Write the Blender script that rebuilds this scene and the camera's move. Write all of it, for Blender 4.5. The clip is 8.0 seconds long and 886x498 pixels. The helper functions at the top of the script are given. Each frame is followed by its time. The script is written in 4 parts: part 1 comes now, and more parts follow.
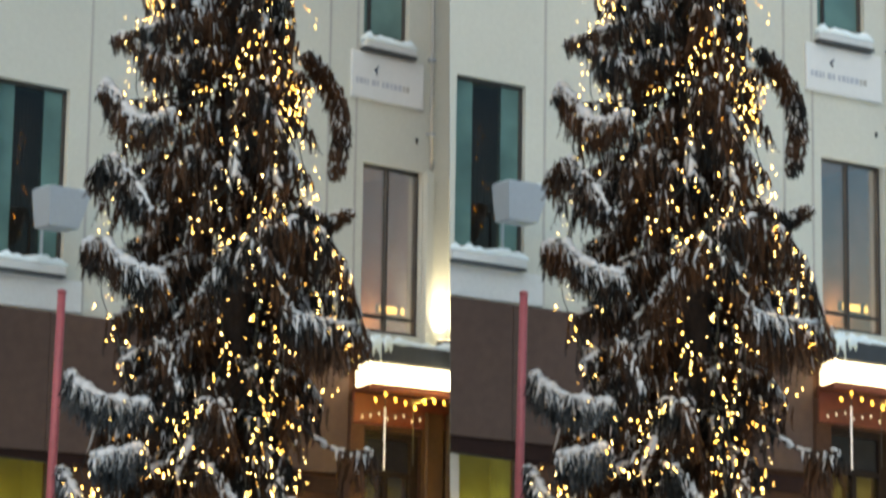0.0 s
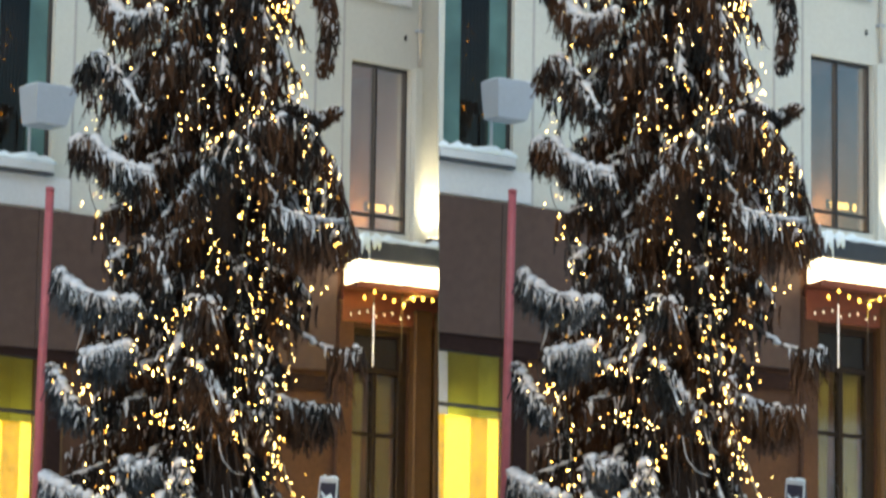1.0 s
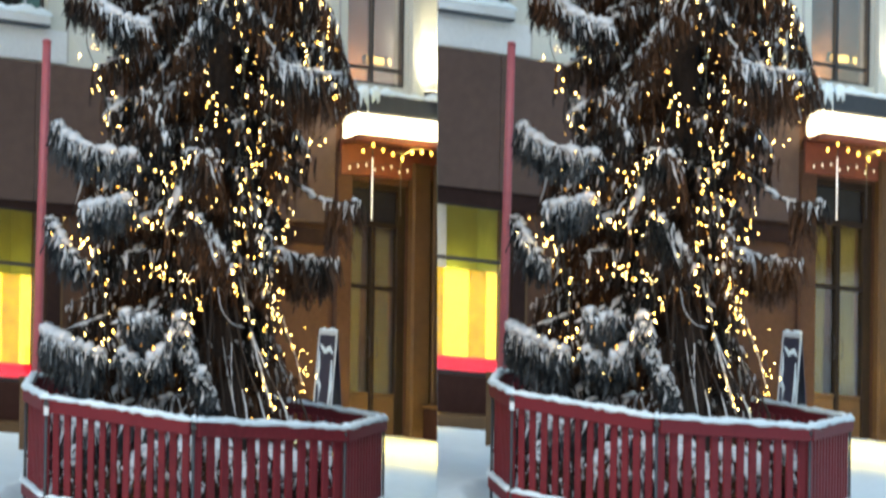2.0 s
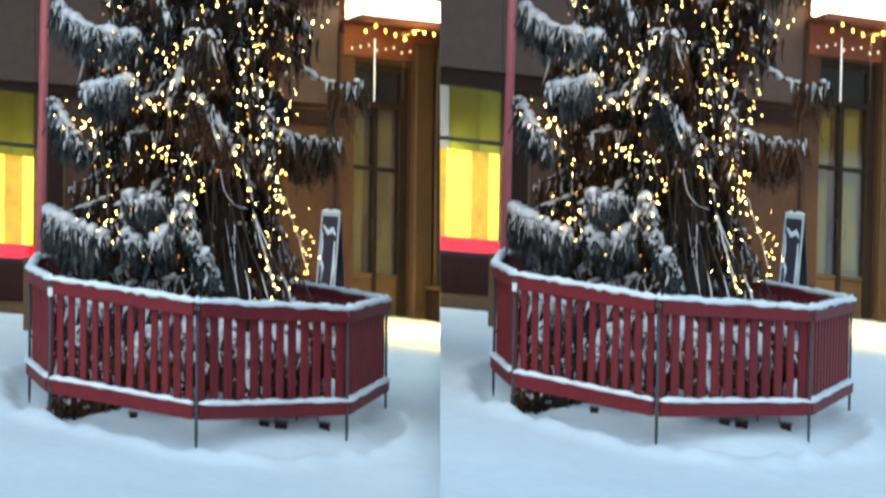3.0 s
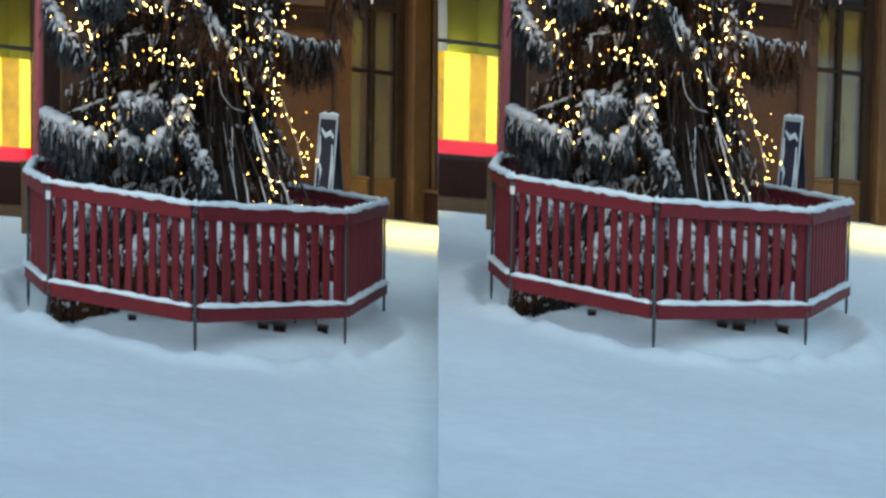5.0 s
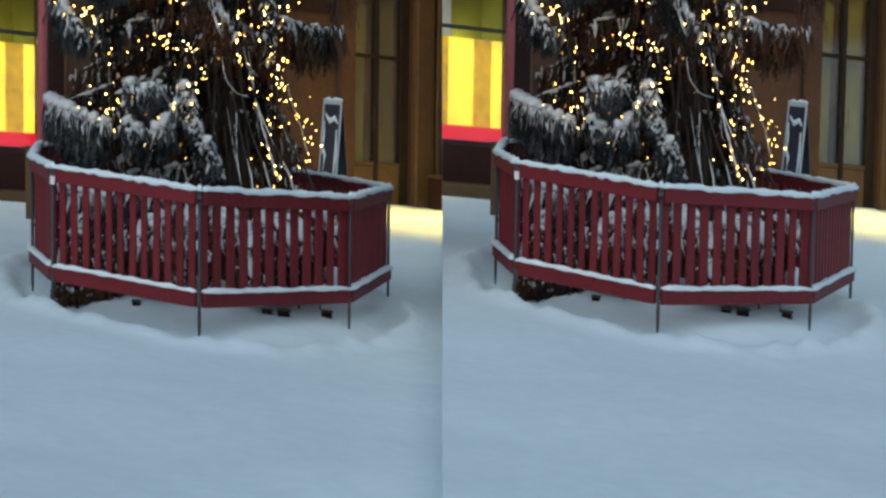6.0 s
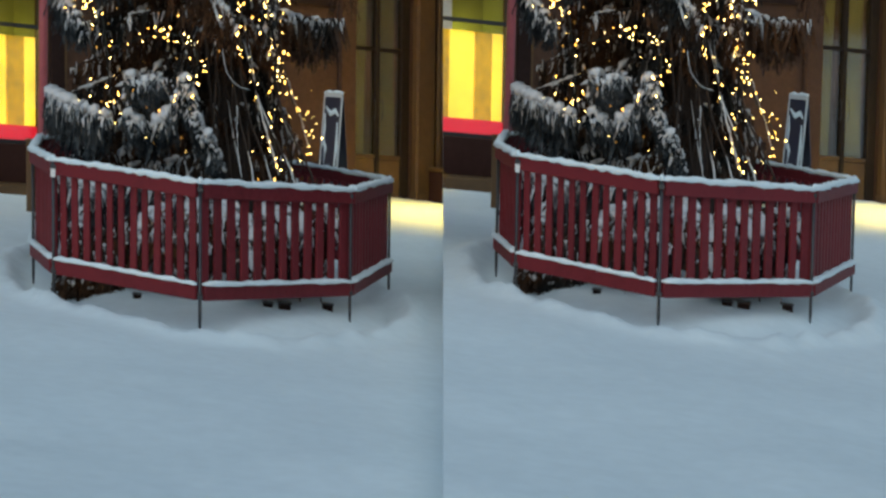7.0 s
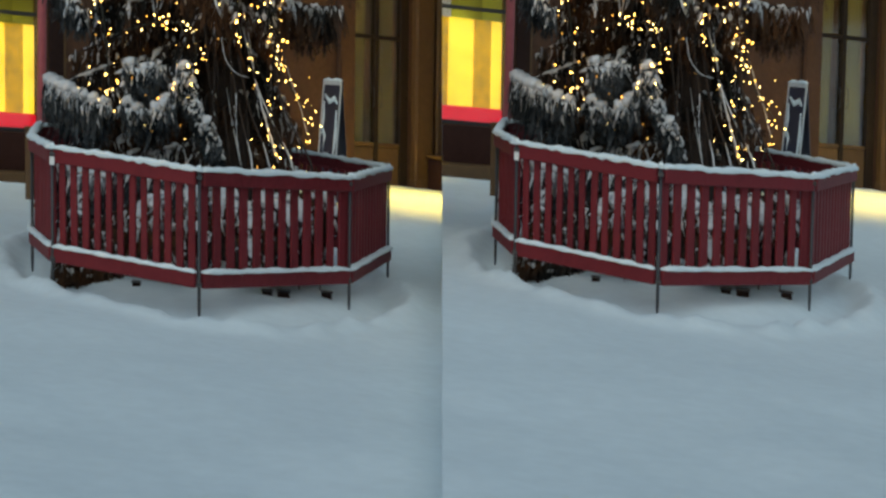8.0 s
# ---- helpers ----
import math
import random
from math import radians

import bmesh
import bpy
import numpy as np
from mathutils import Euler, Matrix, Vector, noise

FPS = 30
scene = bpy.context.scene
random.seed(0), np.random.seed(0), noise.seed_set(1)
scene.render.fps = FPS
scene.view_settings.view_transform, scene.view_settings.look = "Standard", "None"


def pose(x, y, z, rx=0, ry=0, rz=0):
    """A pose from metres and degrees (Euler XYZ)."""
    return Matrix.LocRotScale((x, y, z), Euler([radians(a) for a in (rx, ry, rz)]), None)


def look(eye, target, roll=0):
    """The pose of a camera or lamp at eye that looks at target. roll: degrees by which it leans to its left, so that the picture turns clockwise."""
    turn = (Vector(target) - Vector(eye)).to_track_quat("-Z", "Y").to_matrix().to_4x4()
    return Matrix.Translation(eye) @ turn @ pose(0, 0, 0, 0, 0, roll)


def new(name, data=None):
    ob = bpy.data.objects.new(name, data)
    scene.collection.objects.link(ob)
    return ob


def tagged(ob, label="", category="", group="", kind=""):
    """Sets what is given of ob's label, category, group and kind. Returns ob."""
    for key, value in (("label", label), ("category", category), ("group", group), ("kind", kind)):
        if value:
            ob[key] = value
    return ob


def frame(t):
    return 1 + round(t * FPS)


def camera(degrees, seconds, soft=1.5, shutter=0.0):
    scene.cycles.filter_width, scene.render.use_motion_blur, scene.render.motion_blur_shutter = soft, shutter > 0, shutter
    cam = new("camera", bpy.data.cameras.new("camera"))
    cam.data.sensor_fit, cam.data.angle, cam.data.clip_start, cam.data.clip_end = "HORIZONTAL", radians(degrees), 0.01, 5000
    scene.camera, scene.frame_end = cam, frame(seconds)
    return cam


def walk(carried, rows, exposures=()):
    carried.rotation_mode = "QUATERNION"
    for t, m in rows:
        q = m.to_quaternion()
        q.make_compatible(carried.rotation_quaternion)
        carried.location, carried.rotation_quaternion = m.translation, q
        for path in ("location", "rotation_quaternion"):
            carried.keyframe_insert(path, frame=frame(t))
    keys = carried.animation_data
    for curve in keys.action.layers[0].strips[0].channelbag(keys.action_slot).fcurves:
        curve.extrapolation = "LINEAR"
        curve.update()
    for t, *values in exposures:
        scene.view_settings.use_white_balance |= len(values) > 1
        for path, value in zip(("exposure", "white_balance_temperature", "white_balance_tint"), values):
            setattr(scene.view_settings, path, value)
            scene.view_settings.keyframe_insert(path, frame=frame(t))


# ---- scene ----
# The court is built twice to fill both sides of the camera's view, split at x = 0, each with its own tree.
cam = camera(24.57, 8.0, soft=2.6, shutter=0.7)
EYE = 1.84
TURNS = [  # seconds, degrees up, degrees to the left
    (0.0, 8.440, 0.197), (0.5, 6.724, 0.024), (1.0, 5.564, -0.124), (1.5, 3.510, -0.154), (2.0, 1.431, -0.159),
    (2.2, 0.753, -0.097), (3.3, -2.646, -0.070), (3.5, -2.958, 0.000), (4.0, -3.177, -0.025), (4.5, -3.812, -0.108),
    (4.7, -4.199, -0.143), (6.0, -5.054, -0.021), (6.5, -4.925, 0.045), (7.0, -5.256, 0.000), (7.5, -5.395, -0.025),
    (8.0, -5.599, -0.025),
]
EXPOSURES = [(0.0, 0.73, 7050, 13), (0.5, 0.84, 7050, 14), (1.0, 0.92, 6750, 13), (2.0, 1.07, 6500, 12), (3.5, 0.97, 6100, 10), (4.0, 0.88, 6120, 10), (4.5, 0.75, 6150, 10),
             (6.0, 0.27, 6400, 10), (7.0, 0.17, 6600, 10), (8.0, 0.06, 6950, 9)]
walk(cam, [(t, pose(0, 0, EYE, 90 + up, 0, left)) for t, up, left in TURNS], EXPOSURES)

# ---- world and sun: a dull winter dusk ----
world = bpy.data.worlds.new("dusk_sky")
scene.world = world
world.use_nodes = True
wn = world.node_tree
sky = wn.nodes.new("ShaderNodeTexSky")
sky.sky_type, sky.sun_disc = "NISHITA", False
sky.sun_elevation, sky.sun_rotation = radians(4), radians(200)
sky.air_density, sky.dust_density, sky.ozone_density = 1.0, 1.0, 3.0
back = wn.nodes["Background"]
back.inputs["Strength"].default_value = 0.15
wn.links.new(sky.outputs["Color"], back.inputs["Color"])
sun = new("sun", bpy.data.lights.new("sun", "SUN"))
sun.data.energy, sun.data.angle, sun.data.color = 1.2, radians(70), (0.78, 0.93, 1.0)
sun.matrix_world = look((1, -1, 19), (0, 16, 0))

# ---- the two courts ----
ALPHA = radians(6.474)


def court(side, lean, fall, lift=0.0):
    """The frame of one court, turned about the camera and sheared to fit its view."""
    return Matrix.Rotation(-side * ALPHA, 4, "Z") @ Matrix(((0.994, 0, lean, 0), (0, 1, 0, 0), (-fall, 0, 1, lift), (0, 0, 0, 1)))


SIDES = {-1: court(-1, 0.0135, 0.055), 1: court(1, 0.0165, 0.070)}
FALL, LIFT = 0.13, {-1: 0.025, 1: 0.045}  # of the snow and the fence standing in it, fitted to the camera's view
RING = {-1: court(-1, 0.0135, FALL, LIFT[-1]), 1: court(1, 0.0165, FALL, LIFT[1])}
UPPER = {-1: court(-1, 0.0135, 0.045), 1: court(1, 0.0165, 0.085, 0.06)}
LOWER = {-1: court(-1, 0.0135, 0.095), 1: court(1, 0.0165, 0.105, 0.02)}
CU, SU = 0.8575, 0.5145
FRONT = Matrix(((CU, SU, 0, 0), (SU, -CU, 0, 27), (0, 0, 1, 0), (0, 0, 0, 1)))  # along the facade, out of it, up
ORIGIN = {}


# ---- materials ----
def mat(name, color, rough=0.7, metal=0.0, grain=30.0, vary=0.25, stain=1.5, bump=0.2, emit=None, power=0.0, random_=0.0, transmission=0.0, spec=0.5, island=False, coat=0.0):
    m = bpy.data.materials.new(name)
    m.use_nodes = True
    nt = m.node_tree
    b = nt.nodes["Principled BSDF"]
    b.inputs["Roughness"].default_value, b.inputs["Metallic"].default_value = rough, metal
    b.inputs["Specular IOR Level"].default_value = spec
    b.inputs["Transmission Weight"].default_value = transmission
    if coat:
        b.inputs["Coat Weight"].default_value, b.inputs["Coat IOR"].default_value, b.inputs["Coat Roughness"].default_value = 1.0, coat, 0.03
    geo = nt.nodes.new("ShaderNodeNewGeometry")
    fine, wide = nt.nodes.new("ShaderNodeTexNoise"), nt.nodes.new("ShaderNodeTexNoise")
    for n, s in ((fine, grain), (wide, stain)):
        n.inputs["Scale"].default_value, n.inputs["Detail"].default_value = s, 4.0
        nt.links.new(geo.outputs["Position"], n.inputs["Vector"])
    add = nt.nodes.new("ShaderNodeMath")
    add.operation = "ADD"
    nt.links.new(fine.outputs["Fac"], add.inputs[0])
    nt.links.new(wide.outputs["Fac"], add.inputs[1])
    last = add.outputs[0]
    if random_ or island:
        src = geo.outputs["Random Per Island"] if island else nt.nodes.new("ShaderNodeObjectInfo").outputs["Random"]
        mul = nt.nodes.new("ShaderNodeMath")
        mul.operation, mul.inputs[1].default_value = "MULTIPLY_ADD", random_ or 0.5
        nt.links.new(src, mul.inputs[0])
        nt.links.new(last, mul.inputs[2])
        last = mul.outputs[0]
    ramp = nt.nodes.new("ShaderNodeMapRange")
    ramp.inputs["From Min"].default_value, ramp.inputs["From Max"].default_value = 0.6, 1.4
    ramp.inputs["To Min"].default_value, ramp.inputs["To Max"].default_value = 1 - vary, 1 + vary
    nt.links.new(last, ramp.inputs["Value"])
    mix = nt.nodes.new("ShaderNodeVectorMath")
    mix.operation = "SCALE"
    mix.inputs[0].default_value = color
    nt.links.new(ramp.outputs["Result"], mix.inputs["Scale"])
    nt.links.new(mix.outputs["Vector"], b.inputs["Base Color"])
    if bump:
        bp = nt.nodes.new("ShaderNodeBump")
        bp.inputs["Strength"].default_value, bp.inputs["Distance"].default_value = bump, 0.02
        nt.links.new(fine.outputs["Fac"], bp.inputs["Height"])
        nt.links.new(bp.outputs["Normal"], b.inputs["Normal"])
    if emit:
        b.inputs["Emission Color"].default_value = (*emit, 1)
        b.inputs["Emission Strength"].default_value = power
        if vary > 0.2:
            glow = nt.nodes.new("ShaderNodeVectorMath")
            glow.operation, glow.inputs[0].default_value = "SCALE", emit
            nt.links.new(ramp.outputs["Result"], glow.inputs["Scale"])
            nt.links.new(glow.outputs["Vector"], b.inputs["Emission Color"])
    return m


SNOW = mat("snow", (0.80, 0.88, 0.90), 0.75, grain=9, vary=0.06, stain=0.8, bump=0.14, spec=0.2)
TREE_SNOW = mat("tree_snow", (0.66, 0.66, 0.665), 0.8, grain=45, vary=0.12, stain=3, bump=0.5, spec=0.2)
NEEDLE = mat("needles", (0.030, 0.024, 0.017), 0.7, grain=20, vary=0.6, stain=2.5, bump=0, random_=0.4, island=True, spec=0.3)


def bulb_tones(m, source, pale, amber):
    """Let each bulb of m have its own warmth between two tones."""
    nt = m.node_tree
    node = nt.nodes.new("ShaderNodeObjectInfo") if source == "Random" else nt.nodes.new("ShaderNodeNewGeometry")
    mix = nt.nodes.new("ShaderNodeMix")
    mix.data_type = "RGBA"
    mix.inputs[6].default_value, mix.inputs[7].default_value = (*pale, 1), (*amber, 1)
    nt.links.new(node.outputs[source], mix.inputs[0])
    nt.links.new(mix.outputs[2], nt.nodes["Principled BSDF"].inputs["Emission Color"])


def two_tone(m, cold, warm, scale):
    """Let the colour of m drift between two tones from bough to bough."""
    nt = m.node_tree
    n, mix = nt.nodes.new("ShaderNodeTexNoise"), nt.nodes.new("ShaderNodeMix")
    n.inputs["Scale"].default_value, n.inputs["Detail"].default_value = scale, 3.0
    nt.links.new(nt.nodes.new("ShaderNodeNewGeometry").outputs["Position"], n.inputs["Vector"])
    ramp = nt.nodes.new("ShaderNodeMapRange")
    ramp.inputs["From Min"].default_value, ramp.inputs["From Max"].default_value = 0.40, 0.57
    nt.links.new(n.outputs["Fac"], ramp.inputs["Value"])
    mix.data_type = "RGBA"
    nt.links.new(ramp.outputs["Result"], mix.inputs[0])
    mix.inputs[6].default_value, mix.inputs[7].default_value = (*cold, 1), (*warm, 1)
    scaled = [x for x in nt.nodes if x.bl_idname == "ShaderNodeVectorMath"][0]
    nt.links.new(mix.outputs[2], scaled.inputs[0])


# brown tone: needle browning, plus the bulbs' glow put into the colour
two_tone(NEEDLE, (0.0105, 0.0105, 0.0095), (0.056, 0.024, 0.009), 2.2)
FROSTED = mat("frosted_needles", (0.040, 0.045, 0.047), 0.75, grain=20, vary=0.6, stain=2.5, bump=0, random_=0.4, island=True, spec=0.2)
two_tone(FROSTED, (0.010, 0.013, 0.015), (0.058, 0.064, 0.068), 6.0)
BARK = mat("bark", (0.034, 0.022, 0.016), 0.9, grain=35, vary=0.5, stain=5, bump=0.8)
RED = mat("red_paint", (0.145, 0.017, 0.022), 0.6, grain=25, vary=0.25, stain=4, bump=0.2, random_=0.5, spec=0.2)
STEEL = mat("galvanised_steel", (0.065, 0.066, 0.07), 0.45, 0.6, grain=40, vary=0.25, bump=0.1)
PINK = mat("red_pole_paint", (0.40, 0.09, 0.10), 0.45, grain=12, vary=0.15, stain=1.2, bump=0.05)
PLASTER = mat("cream_plaster", (0.565, 0.57, 0.505), 0.85, grain=18, vary=0.06, stain=0.7, bump=0.15)
JOINT = mat("wall_joint", (0.42, 0.41, 0.38), 0.8, grain=18, vary=0.1, bump=0.1)
FASCIA = mat("brown_fascia", (0.088, 0.058, 0.048), 0.75, grain=8, vary=0.15, stain=0.8, bump=0.1, spec=0.15)
BROWN = mat("brown_wall", (0.080, 0.041, 0.026), 0.8, grain=15, vary=0.2, stain=1.0, bump=0.15, spec=0.15)
DARK = mat("dark_frame", (0.03, 0.028, 0.028), 0.4, grain=20, vary=0.2, bump=0.05)
PLINTH = mat("dark_brown_plinth", (0.042, 0.018, 0.014), 0.8, grain=12, vary=0.2, bump=0.1, spec=0.1)
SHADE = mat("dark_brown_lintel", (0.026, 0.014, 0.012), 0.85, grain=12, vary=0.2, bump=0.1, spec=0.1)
WOOD = mat("golden_wood", (0.105, 0.052, 0.016), 0.6, grain=9, vary=0.25, stain=2, bump=0.15)
REDWOOD = mat("red_brown_soffit", (0.20, 0.048, 0.022), 0.5, grain=9, vary=0.2, stain=2, bump=0.1)
SILL = mat("white_sill", (0.6, 0.62, 0.62), 0.6, grain=20, vary=0.08, bump=0.05)
REFLECTOR = mat("reflector_blue_grey", (0.50, 0.55, 0.62), 0.8, grain=15, vary=0.08, stain=0.8, bump=0.1)
SIGNW = mat("white_sign_board", (0.70, 0.71, 0.70), 0.5, grain=10, vary=0.04, bump=0.02)
INK = mat("sign_ink", (0.06, 0.08, 0.12), 0.6, grain=10, vary=0.1, bump=0)
PALEINK = mat("faded_sign_ink", (0.44, 0.47, 0.52), 0.6, grain=10, vary=0.1, bump=0)
GREYBOX = mat("pale_grey_metal", (0.35, 0.39, 0.43), 0.5, grain=20, vary=0.06, bump=0.03)
SLATE = mat("slate_grey_fascia", (0.045, 0.05, 0.056), 0.5, grain=12, vary=0.15, bump=0.08)
NAVY = mat("navy_board", (0.02, 0.024, 0.05), 0.5, grain=20, vary=0.2, bump=0.05)
TEAL = mat("teal_tinted_glass", (0.15, 0.27, 0.25), 0.04, grain=1.2, vary=0.5, stain=0.9, bump=0.0, transmission=0.4)
REFLECTGLASS = mat("tree_reflection_glass", (0.22, 0.15, 0.09), 0.08, grain=5, vary=0.4, bump=0.0, transmission=1.0, spec=0.06)
CLEAR = mat("window_glass", (0.92, 0.92, 0.95), 0.03, grain=2, vary=0.03, bump=0.0, transmission=1.0, spec=0.4)
COATED = mat("coated_window_glass", (0.90, 0.90, 0.93), 0.03, grain=2, vary=0.03, bump=0.0, transmission=1.0, coat=2.7)
SMOKED = mat("smoked_fanlight_glass", (0.02, 0.018, 0.02), 0.15, grain=3, vary=0.2, bump=0.0, spec=0.4)
DOORGLASS = mat("door_glass", (0.75, 0.70, 0.52), 0.05, grain=2, vary=0.1, bump=0.0, transmission=1.0, spec=0.04)
DOORDARK = mat("dark_door_rail", (0.024, 0.015, 0.010), 0.6, grain=20, vary=0.25, bump=0.05, spec=0.15)
TEALROOM = mat("room_wall_teal", (0.30, 0.52, 0.50), 0.9, grain=3, vary=0.25, bump=0)
WARMROOM = mat("room_wall_warm", (0.34, 0.24, 0.19), 0.9, grain=3, vary=0.2, bump=0)
HALL = mat("hall_wall", (0.12, 0.05, 0.03), 0.8, grain=4, vary=0.2, bump=0)
DRAPE = mat("olive_cream_curtain", (0.40, 0.32, 0.10), 0.9, grain=25, vary=0.15, stain=2, bump=0.2)
OLIVE = mat("shop_wall_olive", (0.20, 0.22, 0.045), 0.8, grain=4, vary=0.2, bump=0)
REFLECTED = mat("tree_reflection_dark", (0.030, 0.018, 0.010), 0.9, grain=14, vary=0.4, bump=0.3)
BULB = mat("warm_bulb", (0.9, 0.7, 0.3), 0.3, vary=0.0, bump=0, emit=(1.0, 0.52, 0.055), power=5.5)
TREEBULB = mat("tree_bulb", (0.9, 0.7, 0.3), 0.3, vary=0.0, bump=0, emit=(1.0, 0.5, 0.06), power=16)
DIMBULB = mat("amber_bulb", (0.8, 0.45, 0.12), 0.3, vary=0.0, bump=0, emit=(1.0, 0.46, 0.06), power=0.9)
COOLBULB = mat("pale_bulb", (0.9, 0.9, 0.8), 0.3, vary=0.0, bump=0, emit=(1.0, 0.80, 0.5), power=0.55)
STRAYBULB = mat("stray_bulb", (0.9, 0.7, 0.3), 0.3, vary=0.0, bump=0, emit=(1.0, 0.6, 0.12), power=8.0)
bulb_tones(TREEBULB, "Random", (1.0, 0.71, 0.26), (1.0, 0.46, 0.05))
bulb_tones(STRAYBULB, "Random Per Island", (1.0, 0.72, 0.22), (0.8, 0.32, 0.02))
WIRE = mat("wire", (0.03, 0.03, 0.02), 0.6, vary=0.1, bump=0)
GLOW = mat("room_strip_light", (0.9, 0.7, 0.3), 0.4, vary=0.0, bump=0, emit=(1.0, 0.62, 0.13), power=2.2)
STRIP = mat("canopy_light", (0.9, 0.9, 0.85), 0.4, vary=0.0, bump=0, emit=(1.0, 0.83, 0.5), power=3.2)
YELLOW = mat("lit_yellow_panel", (0.6, 0.4, 0.01), 0.5, grain=3, vary=0.22, bump=0, emit=(1.0, 0.70, 0.05), power=1.2)
ORANGE = mat("lit_orange_panel", (0.4, 0.22, 0.005), 0.5, grain=9, vary=0.5, bump=0, emit=(0.75, 0.44, 0.004), power=0.55)
REDLIT = mat("lit_red_band", (0.35, 0.004, 0.012), 0.5, grain=4, vary=0.1, bump=0, emit=(1.0, 0.012, 0.035), power=0.6)
WHITETUBE = mat("white_tube", (0.75, 0.75, 0.75), 0.4, vary=0.05, bump=0, emit=(1.0, 0.9, 0.75), power=0.4)


# ---- geometry helpers ----
class Geo:
    def __init__(self):
        self.v, self.f = [], []

    def poly(self, pts):
        n = len(self.v)
        self.v.extend(pts)
        self.f.append(tuple(range(n, n + len(pts))))

    def box(self, x0, x1, y0, y1, z0, z1, c=0.0):
        """A box with its long edges cut by c."""
        if c <= 0:
            rings = [[(x0, y0), (x1, y0), (x1, y1), (x0, y1)]] * 2
            zs = [z0, z1]
        else:
            o = [(x0 + c, y0), (x1 - c, y0), (x1, y0 + c), (x1, y1 - c), (x1 - c, y1), (x0 + c, y1), (x0, y1 - c), (x0, y0 + c)]
            xm, ym = (x0 + x1) / 2, (y0 + y1) / 2
            fx, fy = 1 - 2 * c / max(x1 - x0, 1e-6), 1 - 2 * c / max(y1 - y0, 1e-6)
            i = [(xm + (x - xm) * fx, ym + (y - ym) * fy) for x, y in o]
            rings, zs = [i, o, o, i], [z0, z0 + c, z1 - c, z1]
        self.loft([[(x, y, z) for x, y in r] for r, z in zip(rings, zs)])
        return self

    def loft(self, rings, caps=True):
        k, n = len(rings[0]), len(self.v)
        for r in rings:
            self.v.extend(r)
        for i in range(len(rings) - 1):
            a, b = n + i * k, n + (i + 1) * k
            for j in range(k):
                self.f.append((a + j, a + (j + 1) % k, b + (j + 1) % k, b + j))
        if caps:
            self.f.append(tuple(range(n + k - 1, n - 1, -1)))
            self.f.append(tuple(range(n + (len(rings) - 1) * k, n + len(rings) * k)))

    def tube(self, pts, radii, sides=6, squash=1.0):
        rings = []
        pts = [Vector(p) for p in pts]
        for i, p in enumerate(pts):
            d = (pts[min(i + 1, len(pts) - 1)] - pts[max(i - 1, 0)]).normalized()
            a = d.cross(Vector((0, 0, 1)))
            a = a.normalized() if a.length > 0.05 else Vector((1, 0, 0))
            b = a.cross(d).normalized()
            r = radii[i] if isinstance(radii, (list, tuple)) else radii
            rings.append([tuple(p + r * (math.cos(t) * a + squash * math.sin(t) * b)) for t in [2 * math.pi * j / sides for j in range(sides)]])
        self.loft(rings)
        return self

    def turned(self, m):
        self.v = [tuple(m @ Vector(p)) for p in self.v]
        return self


def bulb_geo(r=0.0062, h=0.0122):
    g = Geo()
    g.loft([[(r * s * math.cos(a), r * s * math.sin(a), z * h) for a in [k * math.pi / 3 for k in range(6)]] for z, s in ((-1, 0.35), (-0.45, 1), (0.3, 0.9), (1, 0.3))])
    return g


def mesh_of(name, g, material, m, origin, smooth=False, cut=0):
    """A mesh of g placed by m, with its vertices counted from origin. cut: keep to that side of x = 0."""
    v = np.array(g.v, dtype=float).reshape(-1, 3)
    a = np.array(m)
    v = v @ a[:3, :3].T + a[:3, 3]
    me = bpy.data.meshes.new(name)
    if cut and (v[:, 0] * cut).min() < -1e-4:
        if (v[:, 0] * cut).max() < 0.01:
            return None
        me.from_pydata(v.tolist(), [], g.f)
        bm = bmesh.new()
        bm.from_mesh(me)
        bmesh.ops.bisect_plane(bm, geom=bm.verts[:] + bm.edges[:] + bm.faces[:], plane_co=(0.001 * cut, 0, 0), plane_no=(-cut, 0, 0), clear_outer=True)
        bmesh.ops.translate(bm, verts=bm.verts[:], vec=-Vector(origin))
        bm.to_mesh(me)
        bm.free()
    else:
        me.from_pydata((v - np.array(origin)).tolist(), [], g.f)
    me.update()
    if smooth:
        me.polygons.foreach_set("use_smooth", [True] * len(me.polygons))
    me.materials.append(material)
    return me


def part(name, g, material, parent, m, label="", smooth=False, cut=0):
    """One mesh object of the geometry g under a thing or a part."""
    o = ORIGIN[parent]
    me = mesh_of(name, g, material, m, o, smooth, cut)
    if me is None:
        return None
    ob = new(name, me)
    ob.parent = parent
    ORIGIN[ob] = o
    return tagged(ob, label)


def thing(name, base, m, label, category, group="", kind="", g=None, material=None, smooth=False, cut=0):
    """A top-level thing: an Empty at its base, or one mesh."""
    o = m @ Vector(base)
    me = None
    if g is not None:
        me = mesh_of(name, g, material, m, o, smooth, cut)
        if me is None:
            return None
    ob = new(name, me)
    ob.location = o
    ORIGIN[ob] = o
    return tagged(ob, label, category, group, kind)


